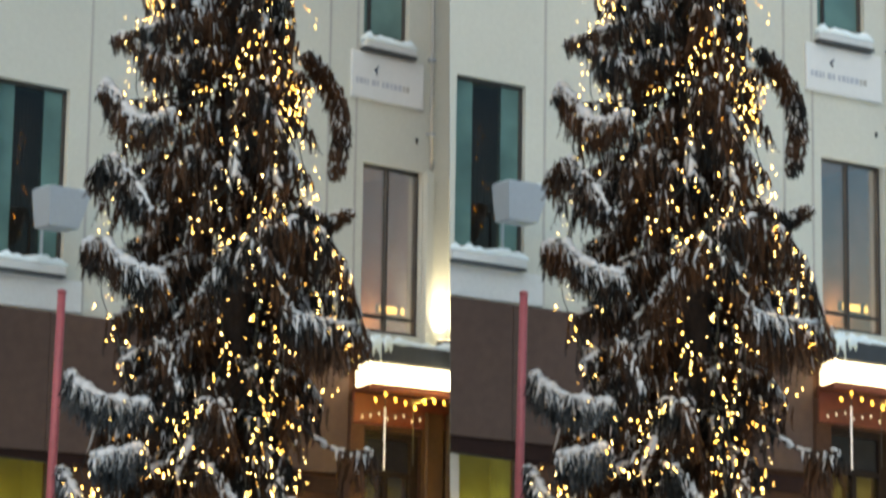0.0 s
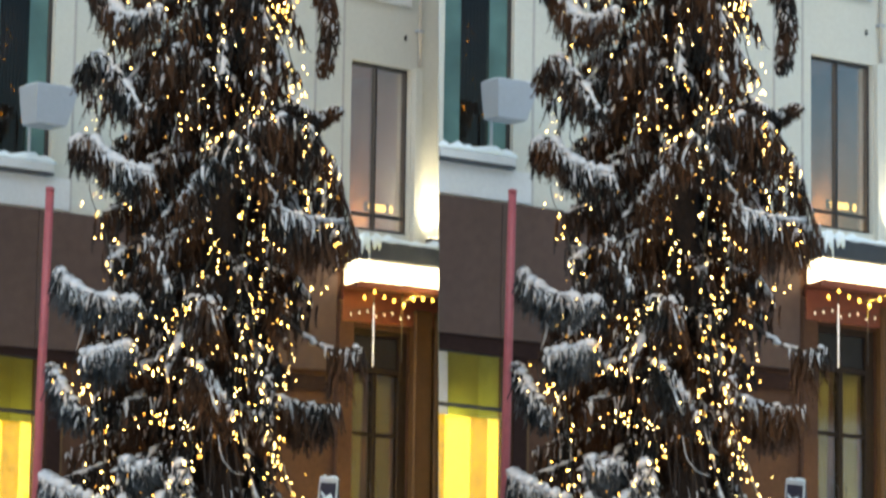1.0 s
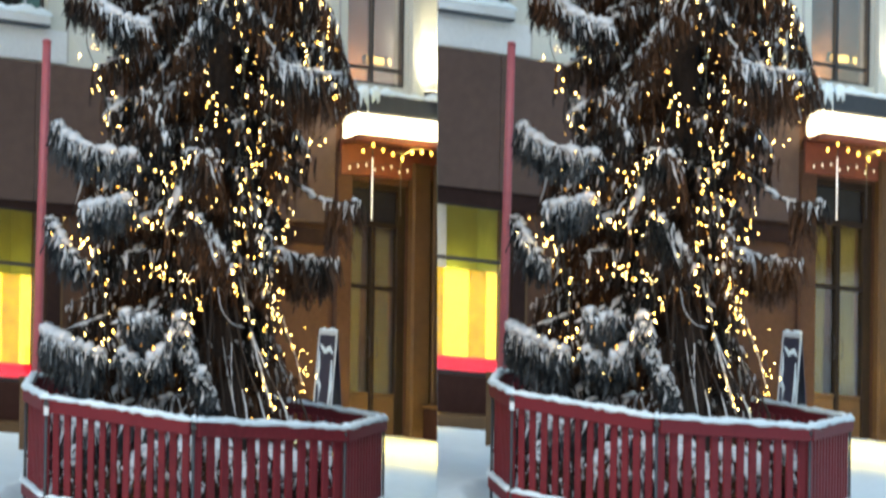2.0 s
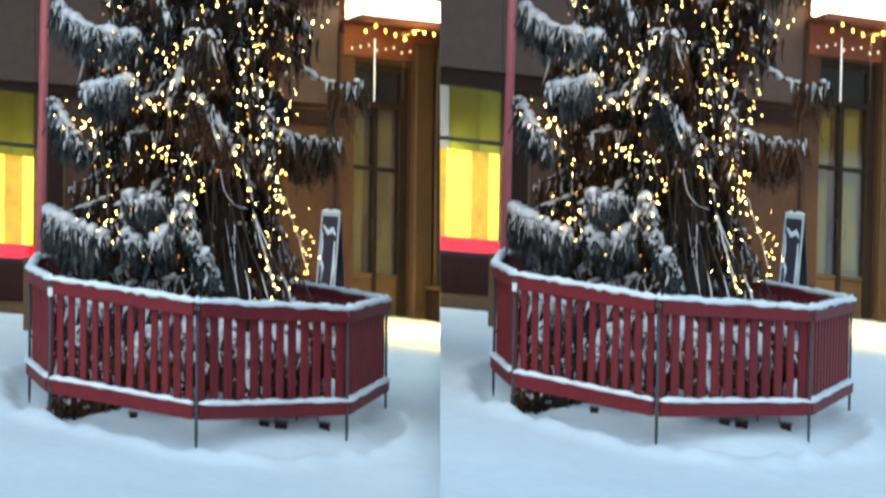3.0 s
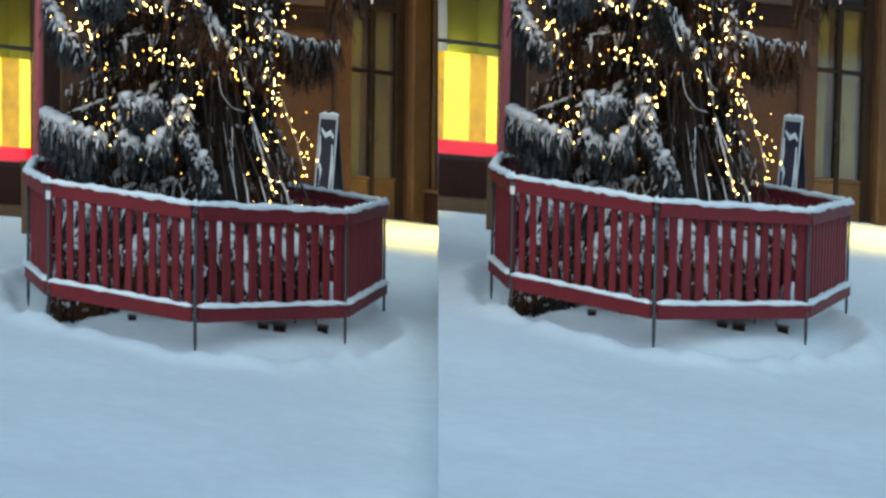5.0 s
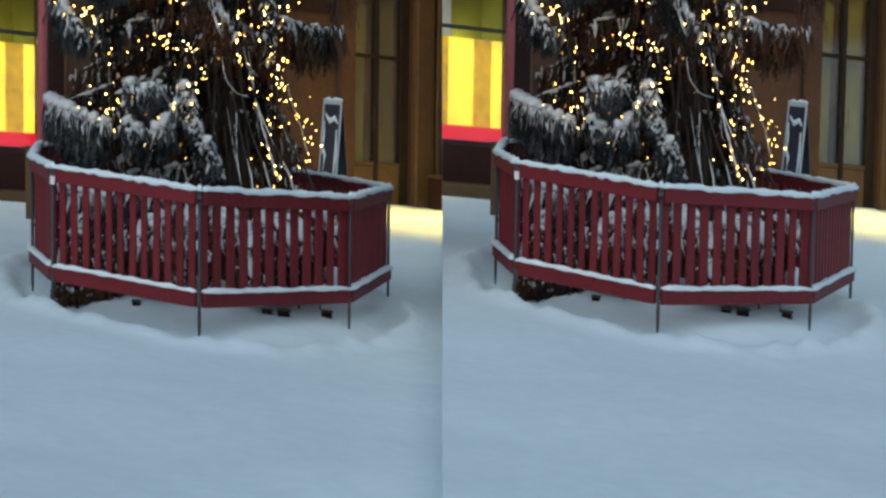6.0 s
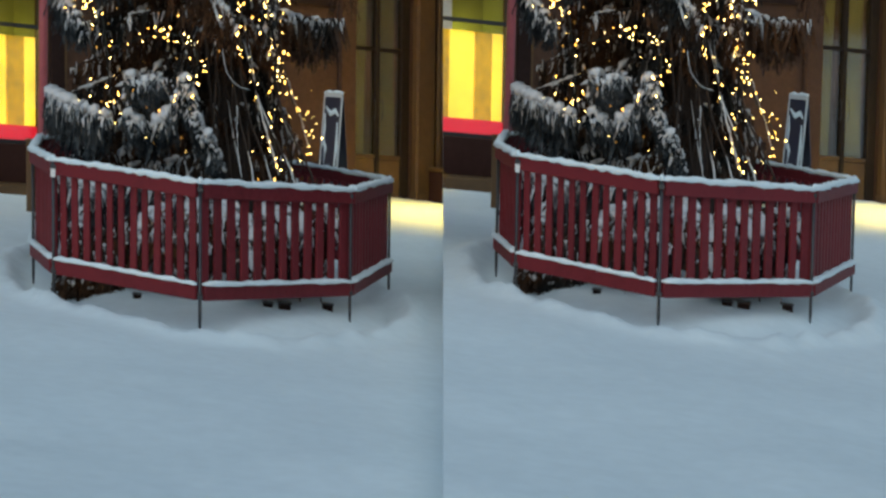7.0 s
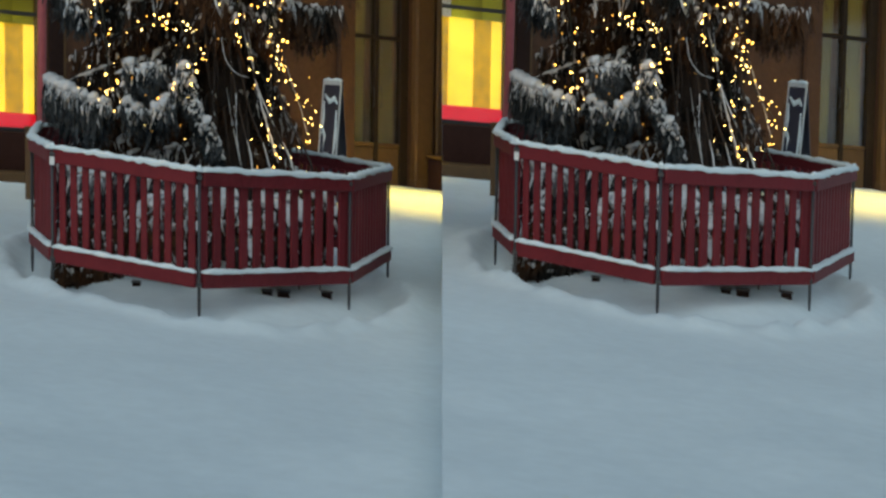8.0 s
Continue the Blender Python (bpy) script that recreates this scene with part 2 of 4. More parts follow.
def pierced(u0, u1, z0, z1, holes, w0, w1):
    """A wall with thickness from w0 to w1 and openings through it."""
    us = sorted({u0, u1, *[h[0] for h in holes], *[h[1] for h in holes]})
    zs = sorted({z0, z1, *[h[2] for h in holes], *[h[3] for h in holes]})
    us, zs = [u for u in us if u0 <= u <= u1], [z for z in zs if z0 <= z <= z1]
    solid = lambda i, j: 0 <= i < len(us) - 1 and 0 <= j < len(zs) - 1 and not any(
        h[0] - 1e-6 <= us[i] and us[i + 1] <= h[1] + 1e-6 and h[2] - 1e-6 <= zs[j] and zs[j + 1] <= h[3] + 1e-6 for h in holes)
    g = Geo()
    for i in range(len(us) - 1):
        for j in range(len(zs) - 1):
            if not solid(i, j):
                continue
            a, b, c, d = us[i], us[i + 1], zs[j], zs[j + 1]
            g.poly([(a, w1, c), (b, w1, c), (b, w1, d), (a, w1, d)])
            g.poly([(a, w0, d), (b, w0, d), (b, w0, c), (a, w0, c)])
            if not solid(i - 1, j):
                g.poly([(a, w0, c), (a, w1, c), (a, w1, d), (a, w0, d)])
            if not solid(i + 1, j):
                g.poly([(b, w0, d), (b, w1, d), (b, w1, c), (b, w0, c)])
            if not solid(i, j - 1):
                g.poly([(a, w0, c), (b, w0, c), (b, w1, c), (a, w1, c)])
            if not solid(i, j + 1):
                g.poly([(a, w1, d), (b, w1, d), (b, w0, d), (a, w0, d)])
    return g


def heap(p0, p1, width, height, n, seed, drop=0.0):
    """A lumpy strip of lying snow from p0 to p1."""
    rnd = random.Random(seed)
    p0, p1 = Vector(p0), Vector(p1)
    side = (p1 - p0).cross(Vector((0, 0, 1))).normalized()
    up, rings = Vector((0, 0, 1)), []
    for i in range(n + 1):
        p = p0.lerp(p1, i / n)
        h = height * rnd.uniform(0.6, 1.35) * (0.5 if i in (0, n) else 1)
        w = width * rnd.uniform(0.85, 1.12) / 2
        d = drop * rnd.uniform(0.2, 1.6)
        rings.append([tuple(p + s * w * side + z * up) for s, z in ((-1, -d), (-0.95, h * 0.5), (-0.5, h), (0.5, h), (0.95, h * 0.5), (1, -d))])
    g = Geo()
    g.loft(rings)
    return g


# ---- ground ----
def snow_level(x, y):
    e = math.hypot((x + 0.03) / 1.5, (y - 16.6) / 2.98) + 0.035 * noise.noise((x * 1.6, y * 1.1, 8.0))
    z = 0.035 * noise.noise((x * 0.9, y * 0.5, 0.3)) + 0.012 * noise.noise((x * 4, y * 2.2, 1.7)) + 0.012 * noise.noise((x * 2, y * 0.9, 4.1))
    z += (0.06 + 0.05 * noise.noise((x * 3, y * 2, 5.0))) * math.exp(-((e - 1.085) / 0.06) ** 2) + 0.055 * noise.noise((x * 8, y * 5, 2.2)) * math.exp(-((e - 1.07) / 0.07) ** 2)
    z -= 0.075 * math.exp(-((e - 0.92) / 0.11) ** 2)
    if e < 1:
        z += 0.14 * (1 - e)
    return z


def make_ground():
    half = [0.001, *np.arange(0.06, 5.6, 0.06), 6.2, 7.5, 10, 15, 30, 80, 300, 1500]
    xs = [-x for x in reversed(half)] + list(half)
    ys = [-1500, -300, -60, -20, -8, -2, 2, 5, 6.5, *np.arange(7.2, 21, 0.09), *np.arange(21, 31, 0.3), 35, 45, 80, 300, 1500]
    verts, faces, n = [], [], len(xs)
    for y in ys:
        for x in xs:
            s = -1 if x < 0 else 1
            a = -s * ALPHA
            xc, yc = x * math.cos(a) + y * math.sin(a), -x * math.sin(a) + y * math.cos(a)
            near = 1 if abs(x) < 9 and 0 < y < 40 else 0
            # slope, lift and bank shape the snow to fit the camera's view
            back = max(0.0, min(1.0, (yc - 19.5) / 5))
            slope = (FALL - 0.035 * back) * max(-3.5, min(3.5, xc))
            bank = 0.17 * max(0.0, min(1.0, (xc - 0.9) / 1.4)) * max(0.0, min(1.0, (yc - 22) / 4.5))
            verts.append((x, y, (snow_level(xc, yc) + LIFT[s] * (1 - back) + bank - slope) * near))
    for j in range(len(ys) - 1):
        for i in range(n - 1):
            faces.append((j * n + i, j * n + i + 1, (j + 1) * n + i + 1, (j + 1) * n + i))
    me = bpy.data.meshes.new("ground")
    me.from_pydata(verts, [], faces)
    me.polygons.foreach_set("use_smooth", [True] * len(me.polygons))
    me.materials.append(SNOW)
    for e in me.edges:
        a, b = (me.vertices[i].co for i in e.vertices)
        if abs(a.x) < 0.002 and abs(b.x) < 0.002 and abs(a.x - b.x) < 1e-5:
            e.use_edge_sharp = True
    tagged(new("ground", me), "deep white snow lying over a town square", "snow", kind="structure")


make_ground()


# ---- the facade ----
LEFT_WINDOW, RIGHT_WINDOW, TOP_WINDOW, END_WINDOW = (-3.40, -2.41, 5.34, 7.57), (2.19, 3.235, 4.96, 7.35), (2.15, 2.95, 9.21, 10.4), (3.80, 4.9, 4.96, 7.35)
SHOP, DOORWAY = (-6.5, -2.42, 0.60, 2.77), (2.27, 3.26, 0.10, 3.70)


def setting(name, g, material, m, side, label, category="wall", smooth=False):
    return thing(name, (0, 0, 0), m, label, category, kind="structure", g=g, material=material, cut=side, smooth=smooth)


def room(name, hole, depth, material, m, side, label, w=-0.3):
    u0, u1, z0, z1 = hole
    g = Geo()
    u0, u1, z0, z1 = u0 - 0.05, u1 + 0.05, z0 - 0.05, z1 + 0.05
    g.poly([(u0, w - depth, z0), (u1, w - depth, z0), (u1, w - depth, z1), (u0, w - depth, z1)])
    g.poly([(u0, w, z0), (u0, w - depth, z0), (u0, w - depth, z1), (u0, w, z1)])
    g.poly([(u1, w, z1), (u1, w - depth, z1), (u1, w - depth, z0), (u1, w, z0)])
    g.poly([(u0, w, z0), (u1, w, z0), (u1, w - depth, z0), (u0, w - depth, z0)])
    g.poly([(u0, w, z1), (u0, w - depth, z1), (u1, w - depth, z1), (u1, w, z1)])
    return setting(name, g, material, m, side, label, "room")


def window(name, hole, mullions, glass, m, side, label, w=-0.12, bar=0.045, rails=()):
    u0, u1, z0, z1 = hole
    ob = thing(name, (u0, w, z0), m, label, "window", kind="structure")
    for a, b, c, d in ((u0, u1, z0, z0 + bar), (u0, u1, z1 - bar, z1), (u0, u0 + bar, z0 + bar, z1 - bar), (u1 - bar, u1, z0 + bar, z1 - bar)):
        part("window_frame", Geo().box(a, b, w - 0.05, w + 0.03, c, d, 0.006), DARK, ob, m, cut=side)
    for u in mullions:
        part("mullion", Geo().box(u - bar / 2, u + bar / 2, w - 0.05, w + 0.035, z0 + bar, z1 - bar, 0.006), DARK, ob, m, cut=side)
    for z in rails:
        part("rail", Geo().box(u0 + bar, u1 - bar, w - 0.045, w + 0.025, z - bar / 2, z + bar / 2, 0.006), DARK, ob, m, cut=side)
    edges = [u0 + bar, *mullions, u1 - bar]
    kinds = [glass] * len(edges)
    if isinstance(glass, list):
        edges, kinds = [u0 + bar, *[u for u, _ in glass[:-1]], u1 - bar], [k for _, k in glass]
    for a, b, k in zip(edges, edges[1:], kinds):
        pane = part("pane", Geo().box(a, b, w - 0.012, w - 0.004, z0 + bar, z1 - bar), k, ob, m, cut=side)
        if pane:
            pane.visible_shadow = False
    return ob


def make_facade(side):
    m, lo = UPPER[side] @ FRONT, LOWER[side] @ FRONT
    n = "west" if side < 0 else "east"
    ends = (-8.0, 8.0)
    setting("wall_upper_" + n, pierced(*ends, 4.70, 10.8, [LEFT_WINDOW, RIGHT_WINDOW, TOP_WINDOW, END_WINDOW], -0.3, 0.0), PLASTER, m, side, "cream plastered upper wall of a town building")
    setting("wall_lower_" + n, pierced(*ends, -0.4, 4.74, [SHOP, DOORWAY], -0.3, -0.004), BROWN, lo, side, "brown ground floor wall of a town building")
    setting("roof_" + n, Geo().box(*ends, -4.0, 0.12, 10.8, 10.95), SLATE, m, side, "flat grey roof edge", "roof")
    setting("wall_back_" + n, Geo().box(*ends, -4.0, -3.8, -0.4, 10.8), PLASTER, m, side, "plain rear wall of the building")
    # vertical joints in the plaster
    for u in (-2.13, 1.58, 2.05):
        setting("trim_" + n, Geo().box(u - 0.018, u + 0.018, 0.0, 0.008, 4.74, 10.78), JOINT, m, side, "thin grey vertical joint in the plaster", "trim")
    # brown fascia over the shop, in panels
    ob = thing("shop_fascia", (-2, 0, 3.1), m, "dull brown fascia panels over the shop window", "fascia", kind="structure")
    for a, b in zip((-8.0, -5.4, -2.6, 0.2), (-5.4, -2.6, 0.2, 1.95)):
        part("panel", Geo().box(a + 0.003, b - 0.003, 0.0, 0.10, 2.96, 4.69, 0.006), FASCIA, ob, m, cut=side)
    part("lower_edge", Geo().box(-8.0, 1.95, -0.02, 0.06, 2.74, 2.955), SHADE, ob, lo, cut=side)
    setting("plinth_" + n, Geo().box(-8.0, 1.9, 0.0, 0.06, -0.35, 0.595, 0.01), PLINTH, lo, side, "dark brown plinth under the shop window", "plinth")
    setting("ledge_" + n, Geo().box(-8.0, -2.1, 0.06, 0.42, -0.35, 0.13, 0.02), WOOD, lo, side, "low brown step below the shop window", "step")
    # shop window
    room("shop_room_" + n, SHOP, 0.7, OLIVE, lo, side, "olive yellow lit interior of a shop")
    ob = thing("shop_display", (-3, -0.3, 0.6), lo, "glowing yellow shop display with a red lower band", "display")
    part("red_band", Geo().box(-6.4, -2.44, -0.30, -0.18, 0.615, 0.82, 0.01), REDLIT, ob, lo, "glowing red band", cut=side)
    u, k = -2.44, 0
    for wd, mt in ((0.16, YELLOW), (0.24, ORANGE), (0.36, YELLOW), (0.22, ORANGE), (0.5, YELLOW), (0.3, ORANGE), (0.6, YELLOW), (0.4, ORANGE)):
        part("display_panel", Geo().box(u - wd + 0.004, u, -0.30, -0.24 + 0.02 * (k % 2), 0.825, 1.93, 0.008), mt, ob, lo, cut=side)
        u, k = u - wd, k + 1
    window("window_3", SHOP, [-3.6], CLEAR, lo, side, "wide lit shop window with a dark transom", w=-0.1, bar=0.05, rails=(2.06,))
    lamp = bpy.data.lights.new("shop_lamp", "POINT")
    lamp.energy, lamp.color, lamp.shadow_soft_size = 3.0, (0.95, 0.9, 0.25), 0.02
    new("shop_lamp", lamp).location = lo @ Vector((-2.72, -0.82, 1.88))
    setting("trim_" + n, Geo().box(-2.37, -2.18, 0.0, 0.05, 0.6, 2.735, 0.006), SHADE, lo, side, "dark metal reveal beside the shop window", "trim")
    setting("trim_" + n, Geo().box(-2.178, -2.145, 0.0, 0.04, 0.6, 2.735, 0.006), WOOD, lo, side, "thin golden wooden bead beside the shop window", "trim")
    # left window
    room("left_room_" + n, LEFT_WINDOW, 1.2, TEALROOM, m, side, "dim teal room behind the window")
    # dark pane, folds and bulbs stand in for a lit tree's reflection
    window("window_1", LEFT_WINDOW, [], [(-3.12, TEAL), (-2.71, REFLECTGLASS), (None, TEAL)], m, side, "large teal tinted office window")
    curtain = Geo()
    for i in range(9):
        u = -3.13 + i * 0.05
        curtain.tube([(u, -0.22 + 0.02 * (i % 2), 5.42), (u, -0.22, 6.4), (u + 0.01, -0.23, 7.5)], 0.03, 6)
    ob = thing("curtain", (-2.9, -0.22, 5.42), m, "dark tree reflection in the window, built as hanging folds", "curtain", g=curtain, material=REFLECTED, smooth=True, cut=side)
    ob = thing("reflected_lights", (-2.9, -0.18, 5.6), m, "few dim warm bulbs standing for reflected tree lights", "string lights")
    rnd = random.Random(8)
    for i in range(11):
        part("bulb", bulb_geo(0.0045, 0.009).turned(Matrix.Translation((rnd.uniform(-3.05, -2.76), -0.17, rnd.uniform(5.5, 7.0)))), BULB, ob, m, smooth=True, cut=side)
    part("wire", Geo().tube([(-3.0, -0.17, 5.5), (-2.8, -0.17, 6.1), (-3.0, -0.17, 6.6), (-2.85, -0.17, 7.2)], 0.004, 4), WIRE, ob, m, cut=side)
    g = Geo().box(-3.5, -2.44, 0.0, 0.16, 5.16, 5.27, 0.01)
    ob = thing("sill", (-3, 0, 5.16), m, "pale window sill with lying snow", "window sill", kind="structure")
    part("ledge", g, SILL, ob, m, cut=side)
    part("snow_cap", heap((-3.5, 0.07, 5.27), (-2.42, 0.07, 5.27), 0.19, 0.10, 16, 3), SNOW, ob, m, "snow cap", True, cut=side)
    part("under_ledge_strip", Geo().box(-3.5, -2.45, 0.0, 0.17, 5.125, 5.157), SLATE, ob, m, "thin dark strip under the ledge", cut=side)
    part("apron", Geo().box(-8.0, -2.15, 0.0, 0.03, 4.72, 5.122), SILL, ob, m, cut=side)
    # upper and lower right windows
    room("top_room_" + n, TOP_WINDOW, 1.0, TEALROOM, m, side, "dim teal room behind the window")
    window("window_4", TOP_WINDOW, [2.31], TEAL, m, side, "narrow teal tinted window high on the wall")
    ob = thing("sill", (2.5, 0, 8.95), m, "white sill with snow under the high window", "window sill", kind="structure")
    part("ledge", Geo().box(2.10, 3.0, 0.0, 0.14, 8.985, 9.08, 0.01), SILL, ob, m, cut=side)
    part("snow_cap", heap((2.10, 0.07, 9.08), (3.0, 0.07, 9.08), 0.16, 0.11, 10, 5), SNOW, ob, m, "snow cap", True, cut=side)
    part("under_ledge_strip", Geo().box(2.09, 3.01, 0.0, 0.15, 8.945, 8.982), SLATE, ob, m, "thin dark strip under the ledge", cut=side)
    room("right_room_" + n, RIGHT_WINDOW, 1.4, WARMROOM, m, side, "warm lit room behind the window")
    window("window_2", RIGHT_WINDOW, [2.68], COATED, m, side, "tall two-pane window with dark frames and warm light inside", rails=(5.2,))
    lamp = bpy.data.lights.new("room_lamp", "POINT")
    lamp.energy, lamp.color, lamp.shadow_soft_size = 9, (1.0, 0.55, 0.16), 0.1
    new("room_lamp", lamp).location = m @ Vector((2.95, -1.35, 5.3))
    shelf = thing("shelf_light", (2.9, -0.45, 5.3), m, "glowing warm strip lights inside the room", "lamp")
    for a, b in ((2.86, 3.16), (3.24, 3.36)):
        part("strip", Geo().box(a, b, -0.48, -0.45, 5.32, 5.42, 0.01), GLOW, shelf, m, cut=side)
    part("rail", Geo().box(2.80, 3.36, -0.50, -0.485, 5.30, 5.44, 0.004), DARK, shelf, m, cut=side)
    room("end_room_" + n, END_WINDOW, 1.2, WARMROOM, m, side, "dim room behind the window")
    window("window_5", END_WINDOW, [], CLEAR, m, side, "tall window with dark frames beside the lit pilaster")
    for a, b in ((3.245, 3.385), (3.715, 3.795)):
        setting("trim_" + n, Geo().box(a, b, 0.0, 0.10, 4.75, 7.36, 0.01), PLASTER, m, side, "pale plastered upright flanking the lit wall strip", "trim")
    ceiling_spot = thing("ceiling_spot", (2.44, -0.5, 7.18), m, "small glowing ceiling spot seen through the window", "lamp")
    part("glass", bulb_geo(0.05, 0.05).turned(Matrix.Translation((2.44, -0.5, 7.12))), COOLBULB, ceiling_spot, m, smooth=True, cut=side)
    part("fitting", Geo().tube([(2.44, -0.5, 7.16), (2.44, -0.5, 7.38)], 0.03, 8), DARK, ceiling_spot, m, cut=side)
    # sign board
    ob = thing("sign_board", (2.6, 0, 8.270), m, "white wall sign with a small dark emblem and faded lettering", "sign")
    part("board", Geo().box(1.93, 3.20, 0.0, 0.05, 8.270, 8.930, 0.008), SIGNW, ob, m, cut=side)
    part("emblem", Geo().tube([(2.36, 0.054, 8.630), (2.33, 0.054, 8.690), (2.39, 0.054, 8.750)], [0.03, 0.035, 0.012], 6, 0.6), INK, ob, m, cut=side)
    u, rnd = 2.0, random.Random(4)
    while u < 2.98:
        wd = rnd.uniform(0.03, 0.07)
        part("bar", Geo().box(u, u + wd, 0.05, 0.055, 8.455, 8.540), PALEINK if u < 2.75 else JOINT, ob, m, cut=side)
        u += wd + rnd.choice((0.02, 0.02, 0.05))
    part("edge_trim", Geo().box(1.92, 3.21, 0.0, 0.06, 8.250, 8.270), SILL, ob, m, cut=side)
    # downpipe and small wall vent
    ob = thing("downpipe", (3.34, 0.06, 7.6), m, "pale grey downpipe fixed to the plaster wall", "pipe")
    part("pipe", Geo().tube([(3.34, 0.06, 7.40), (3.34, 0.06, 9.0), (3.34, 0.06, 10.75)], 0.025, 10), JOINT, ob, m, smooth=True, cut=side)
    for z in (7.9, 9.0):
        part("clip", Geo().box(3.29, 3.39, 0.0, 0.10, z, z + 0.04, 0.004), GREYBOX, ob, m, cut=side)
    thing("wall_vent", (3.1, 0, 7.7), m, "small dark bracket on the plaster wall", "bracket", g=Geo().box(3.10, 3.125, 0.0, 0.04, 7.76, 7.83, 0.004), material=DARK, cut=side)
    # uplighter on the canopy
    ob = thing("uplighter", (3.52, 0.14, 4.98), m, "small uplighter washing the wall with warm light", "lamp")
    part("body", Geo().box(3.47, 3.63, 0.08, 0.24, 4.82, 4.94, 0.01), DARK, ob, m, cut=side)
    part("lens", Geo().box(3.49, 3.61, 0.10, 0.22, 4.941, 4.95), STRIP, ob, m, cut=side)
    lamp = bpy.data.lights.new("wall_wash", "SPOT")
    lamp.energy, lamp.color, lamp.spot_size, lamp.spot_blend, lamp.shadow_soft_size = 110, (1.0, 0.86, 0.56), radians(95), 0.8, 0.05
    new("wall_wash", lamp).matrix_world = look(m @ Vector((3.55, 0.16, 4.97)), m @ Vector((3.55, 0.0, 5.9)))
    # floodlight box beside the left window
    ob = thing("floodlight", (-2.80, 0.0, 5.8), m, "pale grey floodlight box with snow on top", "floodlight")
    g = Geo()
    g.loft([[(a, w0, z), (b, w0, z), (b, w1, z), (a, w1, z)] for a, b, w0, w1, z in
            ((-3.06, -2.72, 0.58, 0.92, 5.62), (-3.09, -2.69, 0.55, 0.95, 5.64), (-3.11, -2.62, 0.52, 0.98, 5.88), (-3.12, -2.555, 0.5, 1.0, 6.10), (-3.10, -2.57, 0.52, 0.98, 6.12))])
    part("housing", g, GREYBOX, ob, m, cut=side)
    part("arm", Geo().box(-2.83, -2.77, 0.0, 0.5, 5.85, 5.91, 0.006), GREYBOX, ob, m, cut=side)
    part("snow_cap", heap((-3.10, 0.75, 6.115), (-2.57, 0.75, 6.115), 0.46, 0.02, 8, 9), SNOW, ob, m, "snow cap", True, cut=side)
    part("conduit", Geo().tube([(-2.75, 0.06, 5.85), (-2.75, 0.06, 5.3)], 0.02, 8), GREYBOX, ob, m, cut=side)
    # entrance
    room("entrance_room_" + n, DOORWAY, 1.2, HALL, lo, side, "dim interior behind the entrance door")
    ob = thing("door_1", (2.7, -0.1, 0.10), lo, "closed glazed wooden double door with dark rails", "door", kind="structure")
    for a, b, c, d, mt in ((2.27, 2.315, 0.10, 3.70, BROWN), (3.12, 3.26, 0.10, 3.70, DOORDARK), (2.675, 2.745, 0.10, 3.08, DOORDARK),
                           (2.315, 3.12, 3.08, 3.16, DOORDARK), (2.315, 3.12, 3.60, 3.70, DOORDARK)):
        part("frame", Geo().box(a, b, -0.16, -0.04, c, d, 0.006), mt, ob, lo, cut=side)
    for a, b in ((2.315, 2.675), (2.745, 3.12)):
        part("kick_panel", Geo().box(a, b, -0.13, -0.06, 0.12, 0.70, 0.012), WOOD, ob, lo, cut=side)
        part("kick_rail", Geo().box(a, b, -0.135, -0.05, 0.703, 0.76, 0.008), WOOD, ob, lo, cut=side)
        part("rail", Geo().box(a, b, -0.135, -0.055, 2.20, 2.26, 0.006), DOORDARK, ob, lo, cut=side)
        for c, d in ((0.76, 2.20), (2.26, 3.08), (3.16, 3.60)):
            p = part("pane", Geo().box(a, b, -0.10, -0.09, c, d), DOORGLASS if c < 3 else SMOKED, ob, lo, cut=side)
            if p:
                p.visible_shadow = False
        hu = b - 0.03 if a < 2.5 else a + 0.03
        part("handle", Geo().tube([(hu, -0.05, 1.25), (hu, -0.01, 1.29), (hu, -0.01, 1.5), (hu, -0.05, 1.54)], 0.008, 6), STEEL, ob, lo, "steel pull handle", cut=side)
    for top, bottom in (((2.30, 2.66), (2.28, 2.62)), ((2.76, 3.14), (2.86, 3.16))):
        rows = []
        for i in range(9):
            k = i / 8
            bulge = 0.02 * math.sin(math.pi * k)
            a, b = (bottom[j] + (top[j] - bottom[j]) * min(1, k * 1.35) for j in (0, 1))
            line = [(a + (b - a) * q / 24, -0.24 + 0.022 * math.sin(q * 1.7 + 0.4 * k) - bulge, 0.72 + 2.36 * k) for q in range(25)]
            rows.append(line + [(u, w - 0.012, z) for u, w, z in reversed(line)])
        drape = Geo()
        drape.loft(rows)
        thing("curtain", (top[0], -0.24, 0.72), lo, "olive cream curtain hanging behind the door glass", "curtain", g=drape, material=DRAPE, smooth=True, cut=side)
    # added fill light, no such lamp known, to brighten the door curtains
    lamp = bpy.data.lights.new("hall_fill", "POINT")
    lamp.energy, lamp.color, lamp.shadow_soft_size = 8.0, (1.0, 0.78, 0.25), 0.08
    new("hall_fill", lamp).location = lo @ Vector((2.72, -0.7, 1.9))
    for a, b, w, mt, nm in ((3.265, 3.59, 0.14, WOOD, "golden brown timber column beside the door"), (1.98, 2.265, 0.08, BROWN, "brown timber pier beside the door"),
                            (3.635, 3.92, 0.14, WOOD, "golden brown timber column of the entrance")):
        col = thing("column", ((a + b) / 2, w / 2, 0), lo, nm, "column", kind="structure")
        part("shaft", Geo().box(a, b, 0.0, w, -0.35, 4.05, 0.02), mt, col, lo, cut=side)
        part("bead", Geo().box(a + 0.02, a + 0.04, w, w + 0.015, 0.3, 4.0, 0.003), mt, col, lo, cut=side)
